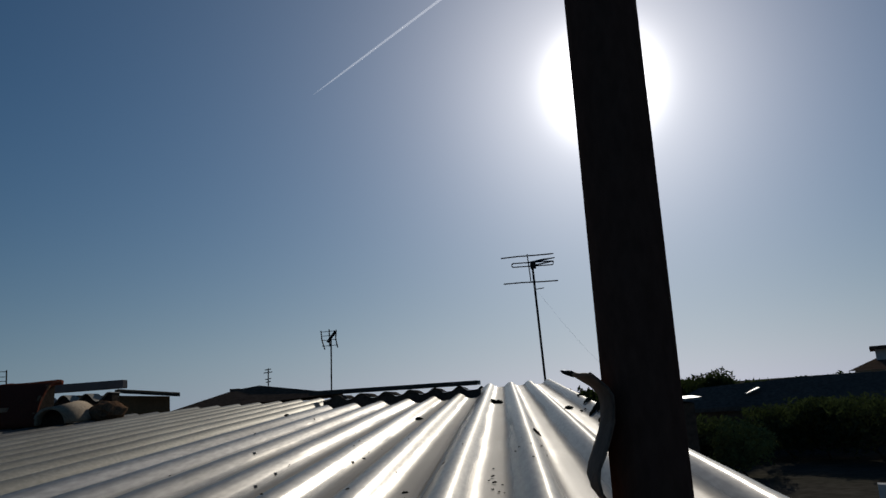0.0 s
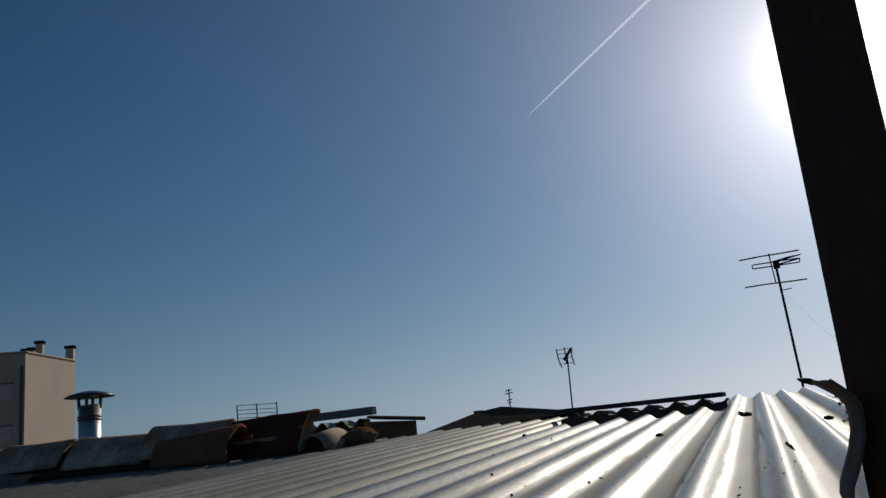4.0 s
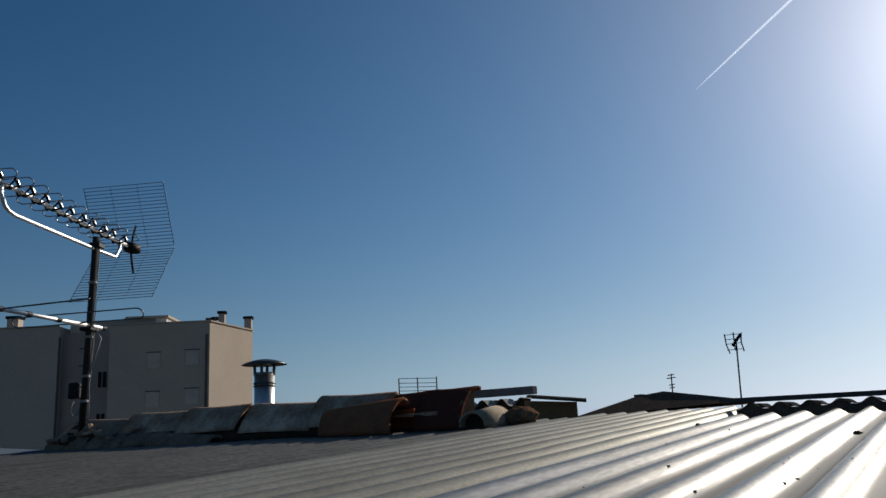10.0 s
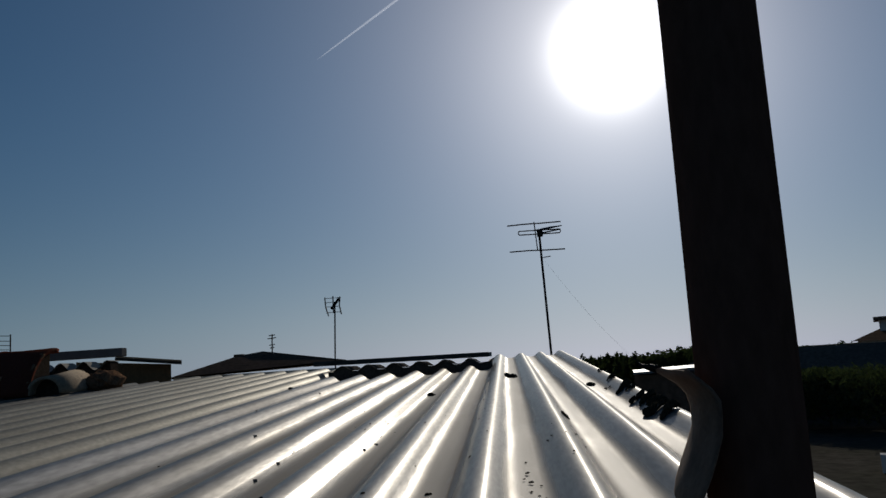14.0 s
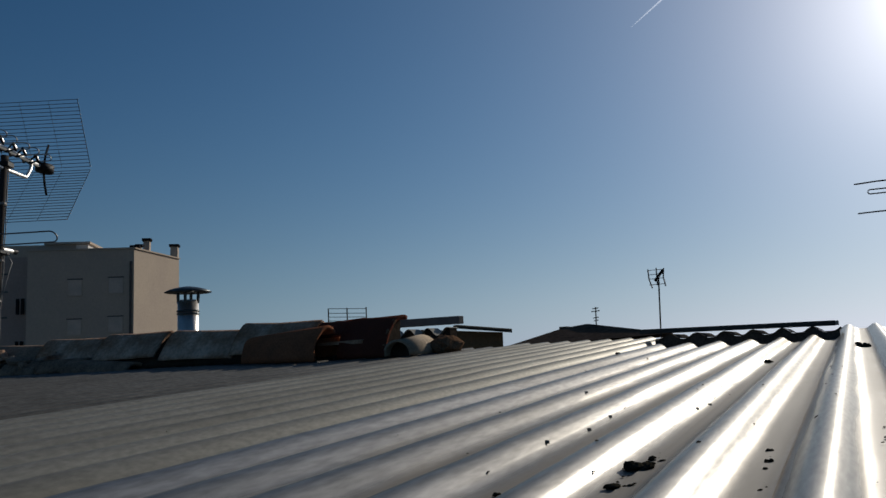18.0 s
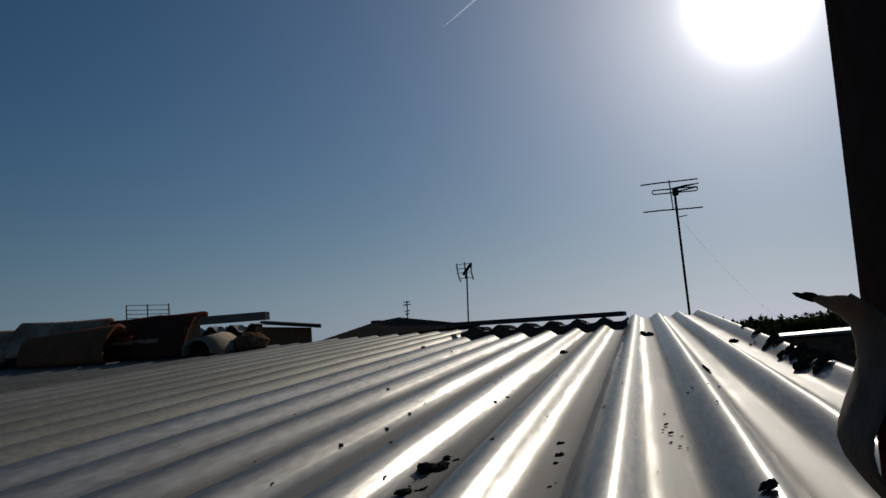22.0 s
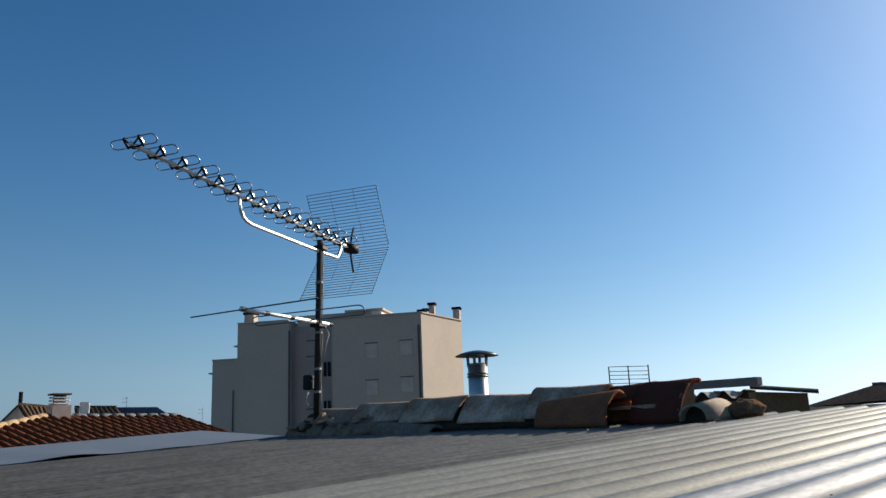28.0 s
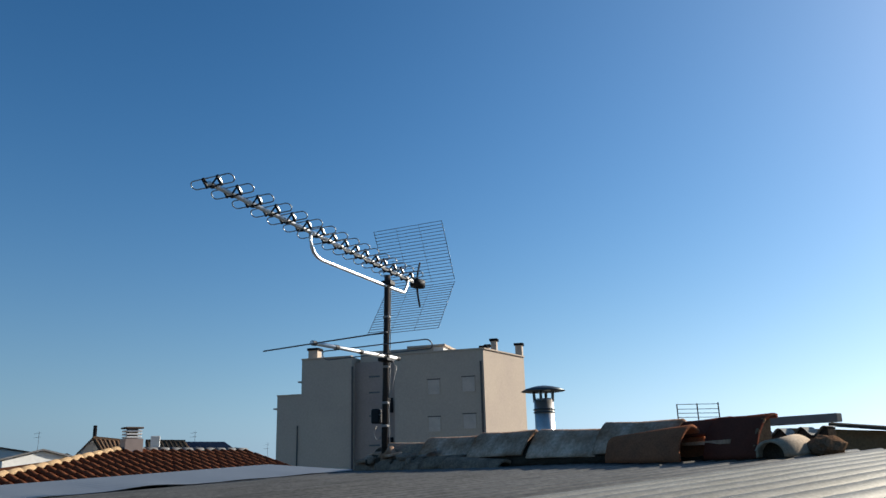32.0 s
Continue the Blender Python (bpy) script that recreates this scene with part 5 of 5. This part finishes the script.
chim = part("chimney", bm, M_RENDER_B, house, "rendered chimney with slatted concrete cap")
for k, e in enumerate((2.42, 2.62, 2.82, 3.02)):
    bm = BM()
    z = height(e, 24.2)
    w = 0.21 if k < 3 else 0.24
    box(bm, (cc.x - w, cc.y - w, z), (cc.x + w, cc.y + w, z + 0.045), bevel=0.008)
    part("cap_slat", bm, M_WHITEWALL if k < 3 else M_DARKROOF, chim)
bm = BM()
box(bm, (cc.x - 0.12, cc.y - 0.12, height(2.38, 24.2)), (cc.x + 0.12, cc.y + 0.12, height(3.0, 24.2)))
part("cap_core", bm, M_DARKROOF, chim)


def gable_house(name, az0, az1, el_eave, el_peak, az_peak, d, depth, wall, roofm, label, turn=0.0):
    """A house whose gable end faces the roof; turn: how much farther off its second corner lies."""
    h = thing(name, polar((az0 + az1) / 2, d, GROUND), label, "house")
    a, b, pk = polar(az0, d), polar(az1, d + turn), polar(az_peak, d + turn * (az_peak - az0) / (az1 - az0))
    ze, zp = height(el_eave, d), height(el_peak, d)
    back_ = (polar((az0 + az1) / 2, 1.0) - EYE).normalized() * depth
    bm = BM()
    fr = [bm.verts.new((a.x, a.y, GROUND)), bm.verts.new((b.x, b.y, GROUND)), bm.verts.new((b.x, b.y, ze)), bm.verts.new((pk.x, pk.y, zp)), bm.verts.new((a.x, a.y, ze))]
    bk = [bm.verts.new(v_.co + back_) for v_ in fr]
    bm.faces.new(fr)
    bm.faces.new(bk[::-1])
    for i in range(5):
        bm.faces.new((fr[i], bk[i], bk[(i + 1) % 5], fr[(i + 1) % 5]))
    bmesh.ops.recalc_face_normals(bm, faces=bm.faces[:])
    part("wall", bm, wall, h)
    fwd = -back_.normalized() * 0.15
    for p_ in (a, b):
        bm = BM()
        e_ = Vector((p_.x, p_.y, ze))
        k_ = Vector((pk.x, pk.y, zp))
        out_ = (e_ - k_) * 0.06
        q_ = [k_ + fwd, e_ + out_ + fwd, e_ + out_ + back_, k_ + back_]
        lo_ = [bm.verts.new(c + Vector((0, 0, 0.02))) for c in q_]
        hi_ = [bm.verts.new(c + Vector((0, 0, 0.08))) for c in q_]
        bm.faces.new(hi_)
        bm.faces.new(lo_[::-1])
        for i in range(4):
            bm.faces.new((lo_[i], lo_[(i + 1) % 4], hi_[(i + 1) % 4], hi_[i]))
        bmesh.ops.recalc_face_normals(bm, faces=bm.faces[:])
        part("roof_slope", bm, roofm, h)
    return h


gable_house("white_house", -79.4, -75.0, 1.15, 1.72, -77.2, 31, 7, M_WHITEWALL, M_SLATE, "low whitewashed house gable with a thin grey roof", 1.2)
g = gable_house("grey_house", -75.6, -72.6, 1.0, 2.42, -74.37, 34, 6, M_WHITEWALL, M_DARKROOF, "grey gable house with a tiled roof and thin stove pipe")
bm = BM()
sweep(bm, [place(-74.3, 2.3, 35), place(-74.3, 3.25, 35)], 0.075, 8)
part("stove_pipe", bm, M_DARK, g)
def ribbed_slope(parent, corners, n, pan, rib):
    """A roof slope with n round tile rows; corners: top a, top b, foot b, foot a."""
    a, b, c, d = [place(*q_) for q_ in corners]
    bm = BM()
    v_ = [bm.verts.new(p) for p in (a, b, c, d)]
    w_ = [bm.verts.new(p - Vector((0, 0, 0.1))) for p in (a, b, c, d)]
    bm.faces.new(v_)
    bm.faces.new(w_[::-1])
    for i in range(4):
        bm.faces.new((v_[i], w_[i], w_[(i + 1) % 4], v_[(i + 1) % 4]))
    bmesh.ops.recalc_face_normals(bm, faces=bm.faces[:])
    part("roof_slope", bm, pan, parent)
    for i in range(n):
        f = (i + 0.5) / n
        bm = BM()
        sweep(bm, [a.lerp(b, f), d.lerp(c, f)], 0.30 * (a - b).length / n, 6)
        part("tile_row", bm, rib, parent)
    bm = BM()
    sweep(bm, [a, b], 0.10, 6)
    part("ridge_row", bm, rib, parent)


ribbed_slope(g, ((-74.38, 2.44, 33.6), (-72.5, 2.22, 33.6), (-72.3, 1.45, 32.0), (-73.75, 1.5, 32.0)), 7, M_MORTAR, M_TILE_BROWN)
h = gable_house("long_house", -72.6, -63.2, 0.6, 2.0, -68.3, 38, 6, M_WHITEWALL, M_DARKROOF, "long low house with a dark roof and solar panels")
bm = BM()
v = [bm.verts.new(place(*p)) for p in ((-68.7, 2.17, 37.0), (-66.2, 2.12, 37.0), (-65.3, 1.50, 36.4), (-68.4, 1.50, 36.4))]
lo_ = [bm.verts.new(p.co - Vector((0, 0, 0.08))) for p in v]
bm.faces.new(v)
bm.faces.new(lo_[::-1])
for i in range(4):
    bm.faces.new((v[i], lo_[i], lo_[(i + 1) % 4], v[(i + 1) % 4]))
bmesh.ops.recalc_face_normals(bm, faces=bm.faces[:])
part("solar_panel", bm, M_SOLAR, h, "dark glass solar panel")
ribbed_slope(h, ((-71.2, 2.2, 36.0), (-68.7, 2.14, 36.0), (-68.1, 1.4, 34.5), (-71.0, 1.4, 34.5)), 9, M_TILE_BROWN, M_MORTAR)
bm = BM()
box(bm, (-0.17, -0.15, 0), (0.17, 0.15, 0.75), Matrix.Translation(place(-70.6, 1.25, 33.0)) @ Matrix.Rotation(radians(70), 4, "Z"), 0.02)
single("white_box", bm, M_WHITEWALL, "white rooftop equipment box behind the tiled roof", "equipment box")
for a_, e0, e1, d in ((-77.5, 1.4, 2.9, 45), (-68.1, 1.9, 2.85, 40), (-63.3, 0.6, 2.0, 55)):
    an = thing("roof_aerial", polar(a_, d, 0), "thin distant roof aerial", "aerial", "distant aerials")
    bm = BM()
    sweep(bm, [place(a_, e0, d), place(a_, e1, d)], 0.008, 5)
    part("pole", bm, M_MAST, an)
    for k in range(2):
        bm = BM()
        sweep(bm, [place(a_ - 0.28, e1 - 0.15 - 0.25 * k, d), place(a_ + 0.1, e1 - 0.1 - 0.25 * k, d)], 0.007, 4)
        part("rod", bm, M_WIRE, an)
gable_house("far_house", -85.0, -77.4, 1.5, 2.02, -80.3, 52, 8, M_WHITEWALL, M_DARKROOF, "distant low house with a dark roof")
gable_house("far_house", -77.5, -74.5, 0.8, 1.45, -75.8, 48, 8, M_WHITEWALL, M_ROOF, "distant house with a brown tiled roof")

# ---- olive plastered gable wall ----
gw = thing("plastered_house", polar(-84, 24, GROUND), "tall house side in rough olive plaster with a sloping verge", "house")
G_A, G_B = polar(-92, 23.7), polar(-81.2, 24.3)
G_N = Vector((G_B.y - G_A.y, G_A.x - G_B.x, 0)).normalized()
if G_N.x < 0:
    G_N = -G_N


def on_gable(az, el, proud=0.0):
    """The point of the gable wall's face that is seen at that azimuth and elevation."""
    w = polar(az, 1.0) - polar(0, 0.0)
    o, e = polar(0, 0.0), G_B - G_A
    k = ((G_A.x - o.x) * e.y - (G_A.y - o.y) * e.x) / (w.x * e.y - w.y * e.x)
    p = o + w * k
    p.z = height(el, k)
    return p + G_N * proud


def slab(bm, face, depth):
    """A flat slab behind a face of points, set back along the wall's normal."""
    f_ = [bm.verts.new(p) for p in face]
    b_ = [bm.verts.new(p - G_N * depth) for p in face]
    bm.faces.new(f_)
    bm.faces.new(b_[::-1])
    for i in range(len(f_)):
        k = (i + 1) % len(f_)
        bm.faces.new((f_[i], b_[i], b_[k], f_[k]))
    bmesh.ops.recalc_face_normals(bm, faces=bm.faces[:])


rnd = random.Random(404)
rim_ = []
for i in range(13):  # the corner has crumbled
    p = on_gable(-81.2, 4.98 - 0.55 * i) + (G_B - G_A).normalized() * (rnd.uniform(-0.05, 0.01) if i else 0.0)
    rim_.append(p)
low_a, low_b = Vector((G_A.x, G_A.y, GROUND)), Vector((rim_[-1].x, rim_[-1].y, GROUND))
bm = BM()
slab(bm, [low_a, on_gable(-92, 9.88), on_gable(-81.95, 5.70), on_gable(-81.95, 5.46)] + rim_ + [low_b], 6.0)
part("wall", bm, M_OLIVE, gw)
# smoother coat under the verge, with a broken lower edge
bm = BM()
edge_ = [on_gable(-82.05 - 0.5 * i, 5.52 + 0.125 * i + rnd.uniform(-0.04, 0.04), 0.012) for i in range(16)]
slab(bm, [on_gable(-82.05, 5.70, 0.012)] + edge_ + [on_gable(-89.6, 8.82, 0.012)], 0.010)
part("upper_coat", bm, M_WALL, gw, "smoother weathered coat under the verge")
# rough casting lines and chips across the wall
for az0, az1, el0, el1 in ((-85.2, -83.1, 3.84, 3.95), (-83.1, -81.3, 3.70, 3.55), (-86.0, -82.6, 2.55, 2.65), (-82.9, -81.35, 2.95, 3.0), (-85.6, -83.9, 1.65, 1.6), (-83.4, -81.4, 1.35, 1.45), (-84.6, -83.7, 4.75, 4.72)):
    bm = BM()
    sweep(bm, [on_gable(az0 + (az1 - az0) * i / 9, el0 + (el1 - el0) * i / 9 + rnd.uniform(-0.035, 0.035), 0.0) for i in range(10)], [0.002] + [rnd.uniform(0.003, 0.011) for i in range(8)] + [0.002], 5)
    part("casting_line", bm, M_OLIVE, gw)
bm = BM()
sweep(bm, [on_gable(-84.25 + 0.09 * i, 5.88 - 0.03 * i + rnd.uniform(-0.02, 0.02), 0.02) for i in range(8)], [0.004, 0.014, 0.018, 0.014, 0.017, 0.015, 0.010, 0.004], 6)
part("mortar_chip", bm, M_WHITEWALL, gw, "pale broken mortar")
for name_, c0, c1, th in (("roof", on_gable(-81.72, 5.64, 0.035), on_gable(-92, 9.90, 0.035), 0.035), ("lower_coping", on_gable(-81.16, 5.00, 0.025), on_gable(-81.95, 5.48, 0.025), 0.02)):
    bm = BM()
    lift = Vector((0, 0, th))
    slab(bm, [c0, c1, c1 + lift, c0 + lift], 6.1)
    part(name_, bm, M_SLATE, gw)
# small window low in the wall
bm = BM()
slab(bm, [on_gable(-83.25, -0.6, 0.012), on_gable(-82.5, -0.6, 0.012), on_gable(-82.5, 0.62, 0.012), on_gable(-83.25, 0.62, 0.012)], 0.05)
win_ = part("small_window", bm, M_WALL, gw, "small pale-framed window")
bm = BM()
slab(bm, [on_gable(-83.16, -0.5, 0.018), on_gable(-82.59, -0.5, 0.018), on_gable(-82.59, 0.53, 0.018), on_gable(-83.16, 0.53, 0.018)], 0.02)
part("pane", bm, M_SLATE, win_)

# ---- dark hipped roof straight across the ridge ----
dh = 33.0
hh = thing("hipped_house", polar(-17, dh, GROUND), "dark hip-roofed house beyond the ridge", "house")
bm = BM()
pl = [polar(-22.9, dh), polar(-11.8, dh), polar(-11.8, dh + 9), polar(-22.9, dh + 9)]
prism(bm, [tuple(p[:2]) for p in pl], GROUND, 0.45)
part("wall", bm, M_WHITEWALL, hh)
bm = BM()
e_ = [bm.verts.new((*polar(a_, dd)[:2], z_)) for a_, dd, z_ in ((-23.2, dh - 0.4, 0.44), (-11.3, dh - 0.4, 0.74), (-11.3, dh + 9.4, 0.74), (-23.2, dh + 9.4, 0.44))]
r_ = [bm.verts.new(place(a_, el, dh + 1.5)) for a_, el in ((-18.7, 1.70), (-17.0, 1.92), (-14.9, 1.50))]
bm.faces.new((e_[0], e_[1], r_[2], r_[1], r_[0]))
bm.faces.new((e_[1], e_[2], r_[2]))
bm.faces.new((e_[2], e_[3], r_[0], r_[1], r_[2]))
bm.faces.new((e_[3], e_[0], r_[0]))
bmesh.ops.recalc_face_normals(bm, faces=bm.faces[:])
part("roof", bm, M_DARKROOF, hh)
bm = BM()
box(bm, (-0.18, -0.18, 0), (0.18, 0.18, 0.30), Matrix.Translation(place(-18.6, 1.30, dh + 1.8)))
part("chimney", bm, M_DARKROOF, hh)

# ---- dark buildings and greenery to the other side ----
dl = 42.0
lr = thing("long_dark_house", polar(15, dl, GROUND), "long low house with a dark roof seen against the light", "house")
bm = BM()
prism(bm, [tuple(p[:2]) for p in (polar(10.6, dl), polar(26, dl), polar(26, dl + 7), polar(10.6, dl + 7))], GROUND, -1.2)
part("wall", bm, M_DARKROOF, lr)
bm = BM()
v = [bm.verts.new(p) for p in (place(10.2, -1.7, dl - 0.3), place(26.5, -1.8, dl - 0.3), place(26.5, -0.12, dl + 1.6), place(19.8, -0.10, dl + 1.6), place(13.2, -0.38, dl + 1.6))]
bm.faces.new(v)
lo_ = [bm.verts.new(p.co - Vector((0, 0, 0.2))) for p in v]
bm.faces.new(lo_[::-1])
for i in range(5):
    bm.faces.new((v[i], lo_[i], lo_[(i + 1) % 5], v[(i + 1) % 5]))
bmesh.ops.recalc_face_normals(bm, faces=bm.faces[:])
part("roof", bm, M_DUSTROOF, lr)
bm = BM()
box(bm, (-0.36, -0.2, 0), (0.36, 0.2, 0.08), Matrix.Translation(place(16.5, -0.86, dl + 0.5)) @ Matrix.Rotation(radians(-20), 4, "Y"))
part("skylight", bm, M_FLASH, lr)
bm = BM()
pa, pb = place(8.6, -1.12, 27.0), place(13.3, -0.98, 27.0)
v = [bm.verts.new(p) for p in (pa, pb, pb + Vector((0.5, 3.5, 0.02)), pa + Vector((0.5, 3.5, 0.02)))]
lo_ = [bm.verts.new(p.co - Vector((0, 0, 0.07))) for p in v]
bm.faces.new(v)
bm.faces.new(lo_[::-1])
for i in range(4):
    bm.faces.new((v[i], lo_[i], lo_[(i + 1) % 4], v[(i + 1) % 4]))
bmesh.ops.recalc_face_normals(bm, faces=bm.faces[:])
shed = thing("shed", polar(11, 28, GROUND), "low shed with a bright pale sheet roof", "shed")
part("roof", bm, M_FLASH, shed)
bm = BM()
prism(bm, [(pa.x + 0.2, pa.y + 0.2), (pb.x - 0.2, pb.y + 0.2), (pb.x + 0.2, pb.y + 3.3), (pa.x + 0.5, pa.y + 3.3)], GROUND, pa.z - 0.11)
part("wall", bm, M_DARKROOF, shed)

wh = thing("white_villa", polar(25, 60, GROUND), "white villa with a dark hipped roof", "house")
bm = BM()
prism(bm, [tuple(p[:2]) for p in (polar(22.7, 58), polar(30, 58), polar(30, 68), polar(22.7, 68))], GROUND, height(0.05, 58))
part("wall", bm, M_WHITEWALL, wh)
bm = BM()
e_ = [bm.verts.new((*polar(a_, dd)[:2], height(0.02, 58))) for a_, dd in ((22.3, 57.3), (30.5, 57.3), (30.5, 69), (22.3, 69))]
r_ = [bm.verts.new(place(a_, 0.95, 62)) for a_ in (24.6, 28)]
bm.faces.new((e_[0], e_[1], r_[1], r_[0]))
bm.faces.new((e_[1], e_[2], r_[1]))
bm.faces.new((e_[2], e_[3], r_[0], r_[1]))
bm.faces.new((e_[3], e_[0], r_[0]))
bmesh.ops.recalc_face_normals(bm, faces=bm.faces[:])
part("roof", bm, M_DARKROOF, wh)
bm = BM()
prism(bm, [tuple(p[:2]) for p in (polar(24.0, 60), polar(28, 60), polar(28, 66), polar(24.0, 66))], 0.2, height(1.25, 60))
part("upper_wall", bm, M_WHITEWALL, wh)
bm = BM()
prism(bm, [tuple(p[:2]) for p in (polar(23.7, 59.4), polar(28.4, 59.4), polar(28.4, 66.6), polar(23.7, 66.6))], height(1.25, 60), height(1.45, 60))
part("upper_roof", bm, M_DARKROOF, wh)

# garden wall and road strip
bm = BM()
prism(bm, [tuple(p[:2]) for p in (polar(23.0, 24), polar(40, 22), polar(40, 22.4), polar(23.0, 24.4))], GROUND, height(-6.9, 24))
single("garden_wall", bm, M_WHITEWALL, "low pale garden wall beside the bushes", "wall")


def leaves(bm, centre, size, n, leaf, rnd, conic=False):
    for i in range(n):
        while True:
            p = Vector((rnd.uniform(-1, 1), rnd.uniform(-1, 1), rnd.uniform(-1, 1)))
            if 0.25 < p.length < 1:
                break
        if conic:
            k = 1 - 0.8 * (p.z + 1) / 2
            p.x *= k
            p.y *= k
        bump_ = 1 + 0.35 * noise.noise(p * 2.3 + Vector(centre))
        c = Vector(centre) + Vector((p.x * size[0], p.y * size[1], p.z * size[2])) * bump_
        a = Vector((rnd.uniform(-1, 1), rnd.uniform(-1, 1), rnd.uniform(-1, 1))).normalized()
        b = a.orthogonal().normalized() * leaf * rnd.uniform(0.5, 1.0)
        a = a * leaf * rnd.uniform(0.8, 1.5)
        bm.faces.new([bm.verts.new(c + o) for o in (-a, b * 0.6, a, -b * 0.6)])


def plant(name, az_, d, top_el, width, leaf_m, leaf, n, label, category, group, seed, trunk=0.4, conic=False):
    rnd = random.Random(seed)
    base = polar(az_, d, GROUND)
    top = height(top_el, d)
    h_ = top - GROUND
    pl = thing(name, base, label, category, group)
    bm = BM()
    lean = rnd.uniform(-0.1, 0.1) * width
    sweep(bm, [base, base + Vector((lean, 0, h_ * trunk)), base + Vector((lean * 1.5, 0, h_ * 0.8))], [0.05 * h_ * 0.5, 0.035 * h_ * 0.5, 0.01 * h_], 8)
    for i in range(6):
        a = rnd.uniform(0, 6.28)
        s0 = base + Vector((lean, 0, h_ * (trunk + 0.06 * i)))
        sweep(bm, [s0, s0 + Vector((math.cos(a) * width * 0.3, math.sin(a) * width * 0.3, h_ * 0.15)), s0 + Vector((math.cos(a) * width * 0.45, math.sin(a) * width * 0.45, h_ * 0.25))], [0.012 * h_, 0.008 * h_, 0.003 * h_], 5)
    part("trunk", bm, M_BARK, pl)
    bm = BM()
    lo = GROUND + h_ * trunk * 0.7
    cz = (lo + top) / 2
    leaves(bm, (base.x, base.y, cz), (width * 0.5, width * 0.5, (top - lo) * 0.5), n // 2, leaf, rnd, conic)
    for i in range(7):
        o = Vector((rnd.uniform(-0.4, 0.4) * width, rnd.uniform(-0.4, 0.4) * width, rnd.uniform(-0.3, 0.35) * (top - lo)))
        leaves(bm, (base.x + o.x, base.y + o.y, cz + o.z), (width * 0.22, width * 0.22, (top - lo) * 0.2), n // 14, leaf, rnd)
    part("crown", bm, leaf_m, pl)


for i, (a_, d, e, w) in enumerate([(11.2, 37, -2.3, 3.4), (13.0, 36, -2.2, 3.2), (14.9, 38, -2.9, 3.0), (18.6, 37, -1.6, 4.2), (20.6, 36, -1.5, 4.4), (23.6, 35, -1.5, 4.8), (26.6, 36, -1.2, 5.0), (30.0, 34, -1.4, 5.0)]):
    plant("bush", a_, d, e, w, M_LEAF, 0.10, 3600, "dense dark green garden bush", "bush", "garden bushes", 40 + i, trunk=0.15)
# the sunlight on this bush is put into its paler leaf colour
plant("bush", 15.5, 31, -2.5, 2.2, M_LEAF_LIGHT, 0.08, 3200, "green bush with its sunlit look put into a paler leaf colour", "bush", "garden bushes", 55, trunk=0.15)
plant("bush", -80.2, 27, 1.1, 1.1, M_LEAF_LIGHT, 0.07, 2600, "pale green shrub beside the plastered house", "bush", "garden bushes", 56, trunk=0.2)
plant("tree", 14.0, 62, 0.72, 4.4, M_PINE, 0.15, 7000, "dark round-headed tree against the sky", "tree", "trees", 71, trunk=0.3)
plant("tree", 12.2, 66, 0.25, 4.0, M_PINE, 0.15, 7000, "dark round-headed tree against the sky", "tree", "trees", 72, trunk=0.3)
plant("tree", 11.0, 64, 0.15, 4.0, M_PINE, 0.15, 7000, "dark round-headed tree against the sky", "tree", "trees", 73, trunk=0.3)
rnd = random.Random(9)
bm = BM()
for i in range(30):
    a_ = 4.0 + 0.3 * i
    d = 66 + rnd.uniform(-4, 4)
    h_ = height(0.05 + rnd.uniform(-0.25, 0.15), d)
    b_ = polar(a_, d)
    leaves(bm, (b_.x, b_.y, h_ - 1.6), (0.8, 0.8, 1.7), 260, 0.22, rnd, True)
single("pine_wood", bm, M_PINE, "dark line of distant pines", "trees", kind="stuff")
bm = BM()
for i in range(150):
    a_ = -100 + 140 * i / 150
    d = 240 + rnd.uniform(-40, 60)
    b_ = polar(a_, d)
    leaves(bm, (b_.x, b_.y, -2.0), (5.5, 5.5, rnd.uniform(1.4, 2.8)), 60, 1.0, rnd)
single("far_wood", bm, M_PINE, "low hazy band of distant trees", "trees", kind="stuff")

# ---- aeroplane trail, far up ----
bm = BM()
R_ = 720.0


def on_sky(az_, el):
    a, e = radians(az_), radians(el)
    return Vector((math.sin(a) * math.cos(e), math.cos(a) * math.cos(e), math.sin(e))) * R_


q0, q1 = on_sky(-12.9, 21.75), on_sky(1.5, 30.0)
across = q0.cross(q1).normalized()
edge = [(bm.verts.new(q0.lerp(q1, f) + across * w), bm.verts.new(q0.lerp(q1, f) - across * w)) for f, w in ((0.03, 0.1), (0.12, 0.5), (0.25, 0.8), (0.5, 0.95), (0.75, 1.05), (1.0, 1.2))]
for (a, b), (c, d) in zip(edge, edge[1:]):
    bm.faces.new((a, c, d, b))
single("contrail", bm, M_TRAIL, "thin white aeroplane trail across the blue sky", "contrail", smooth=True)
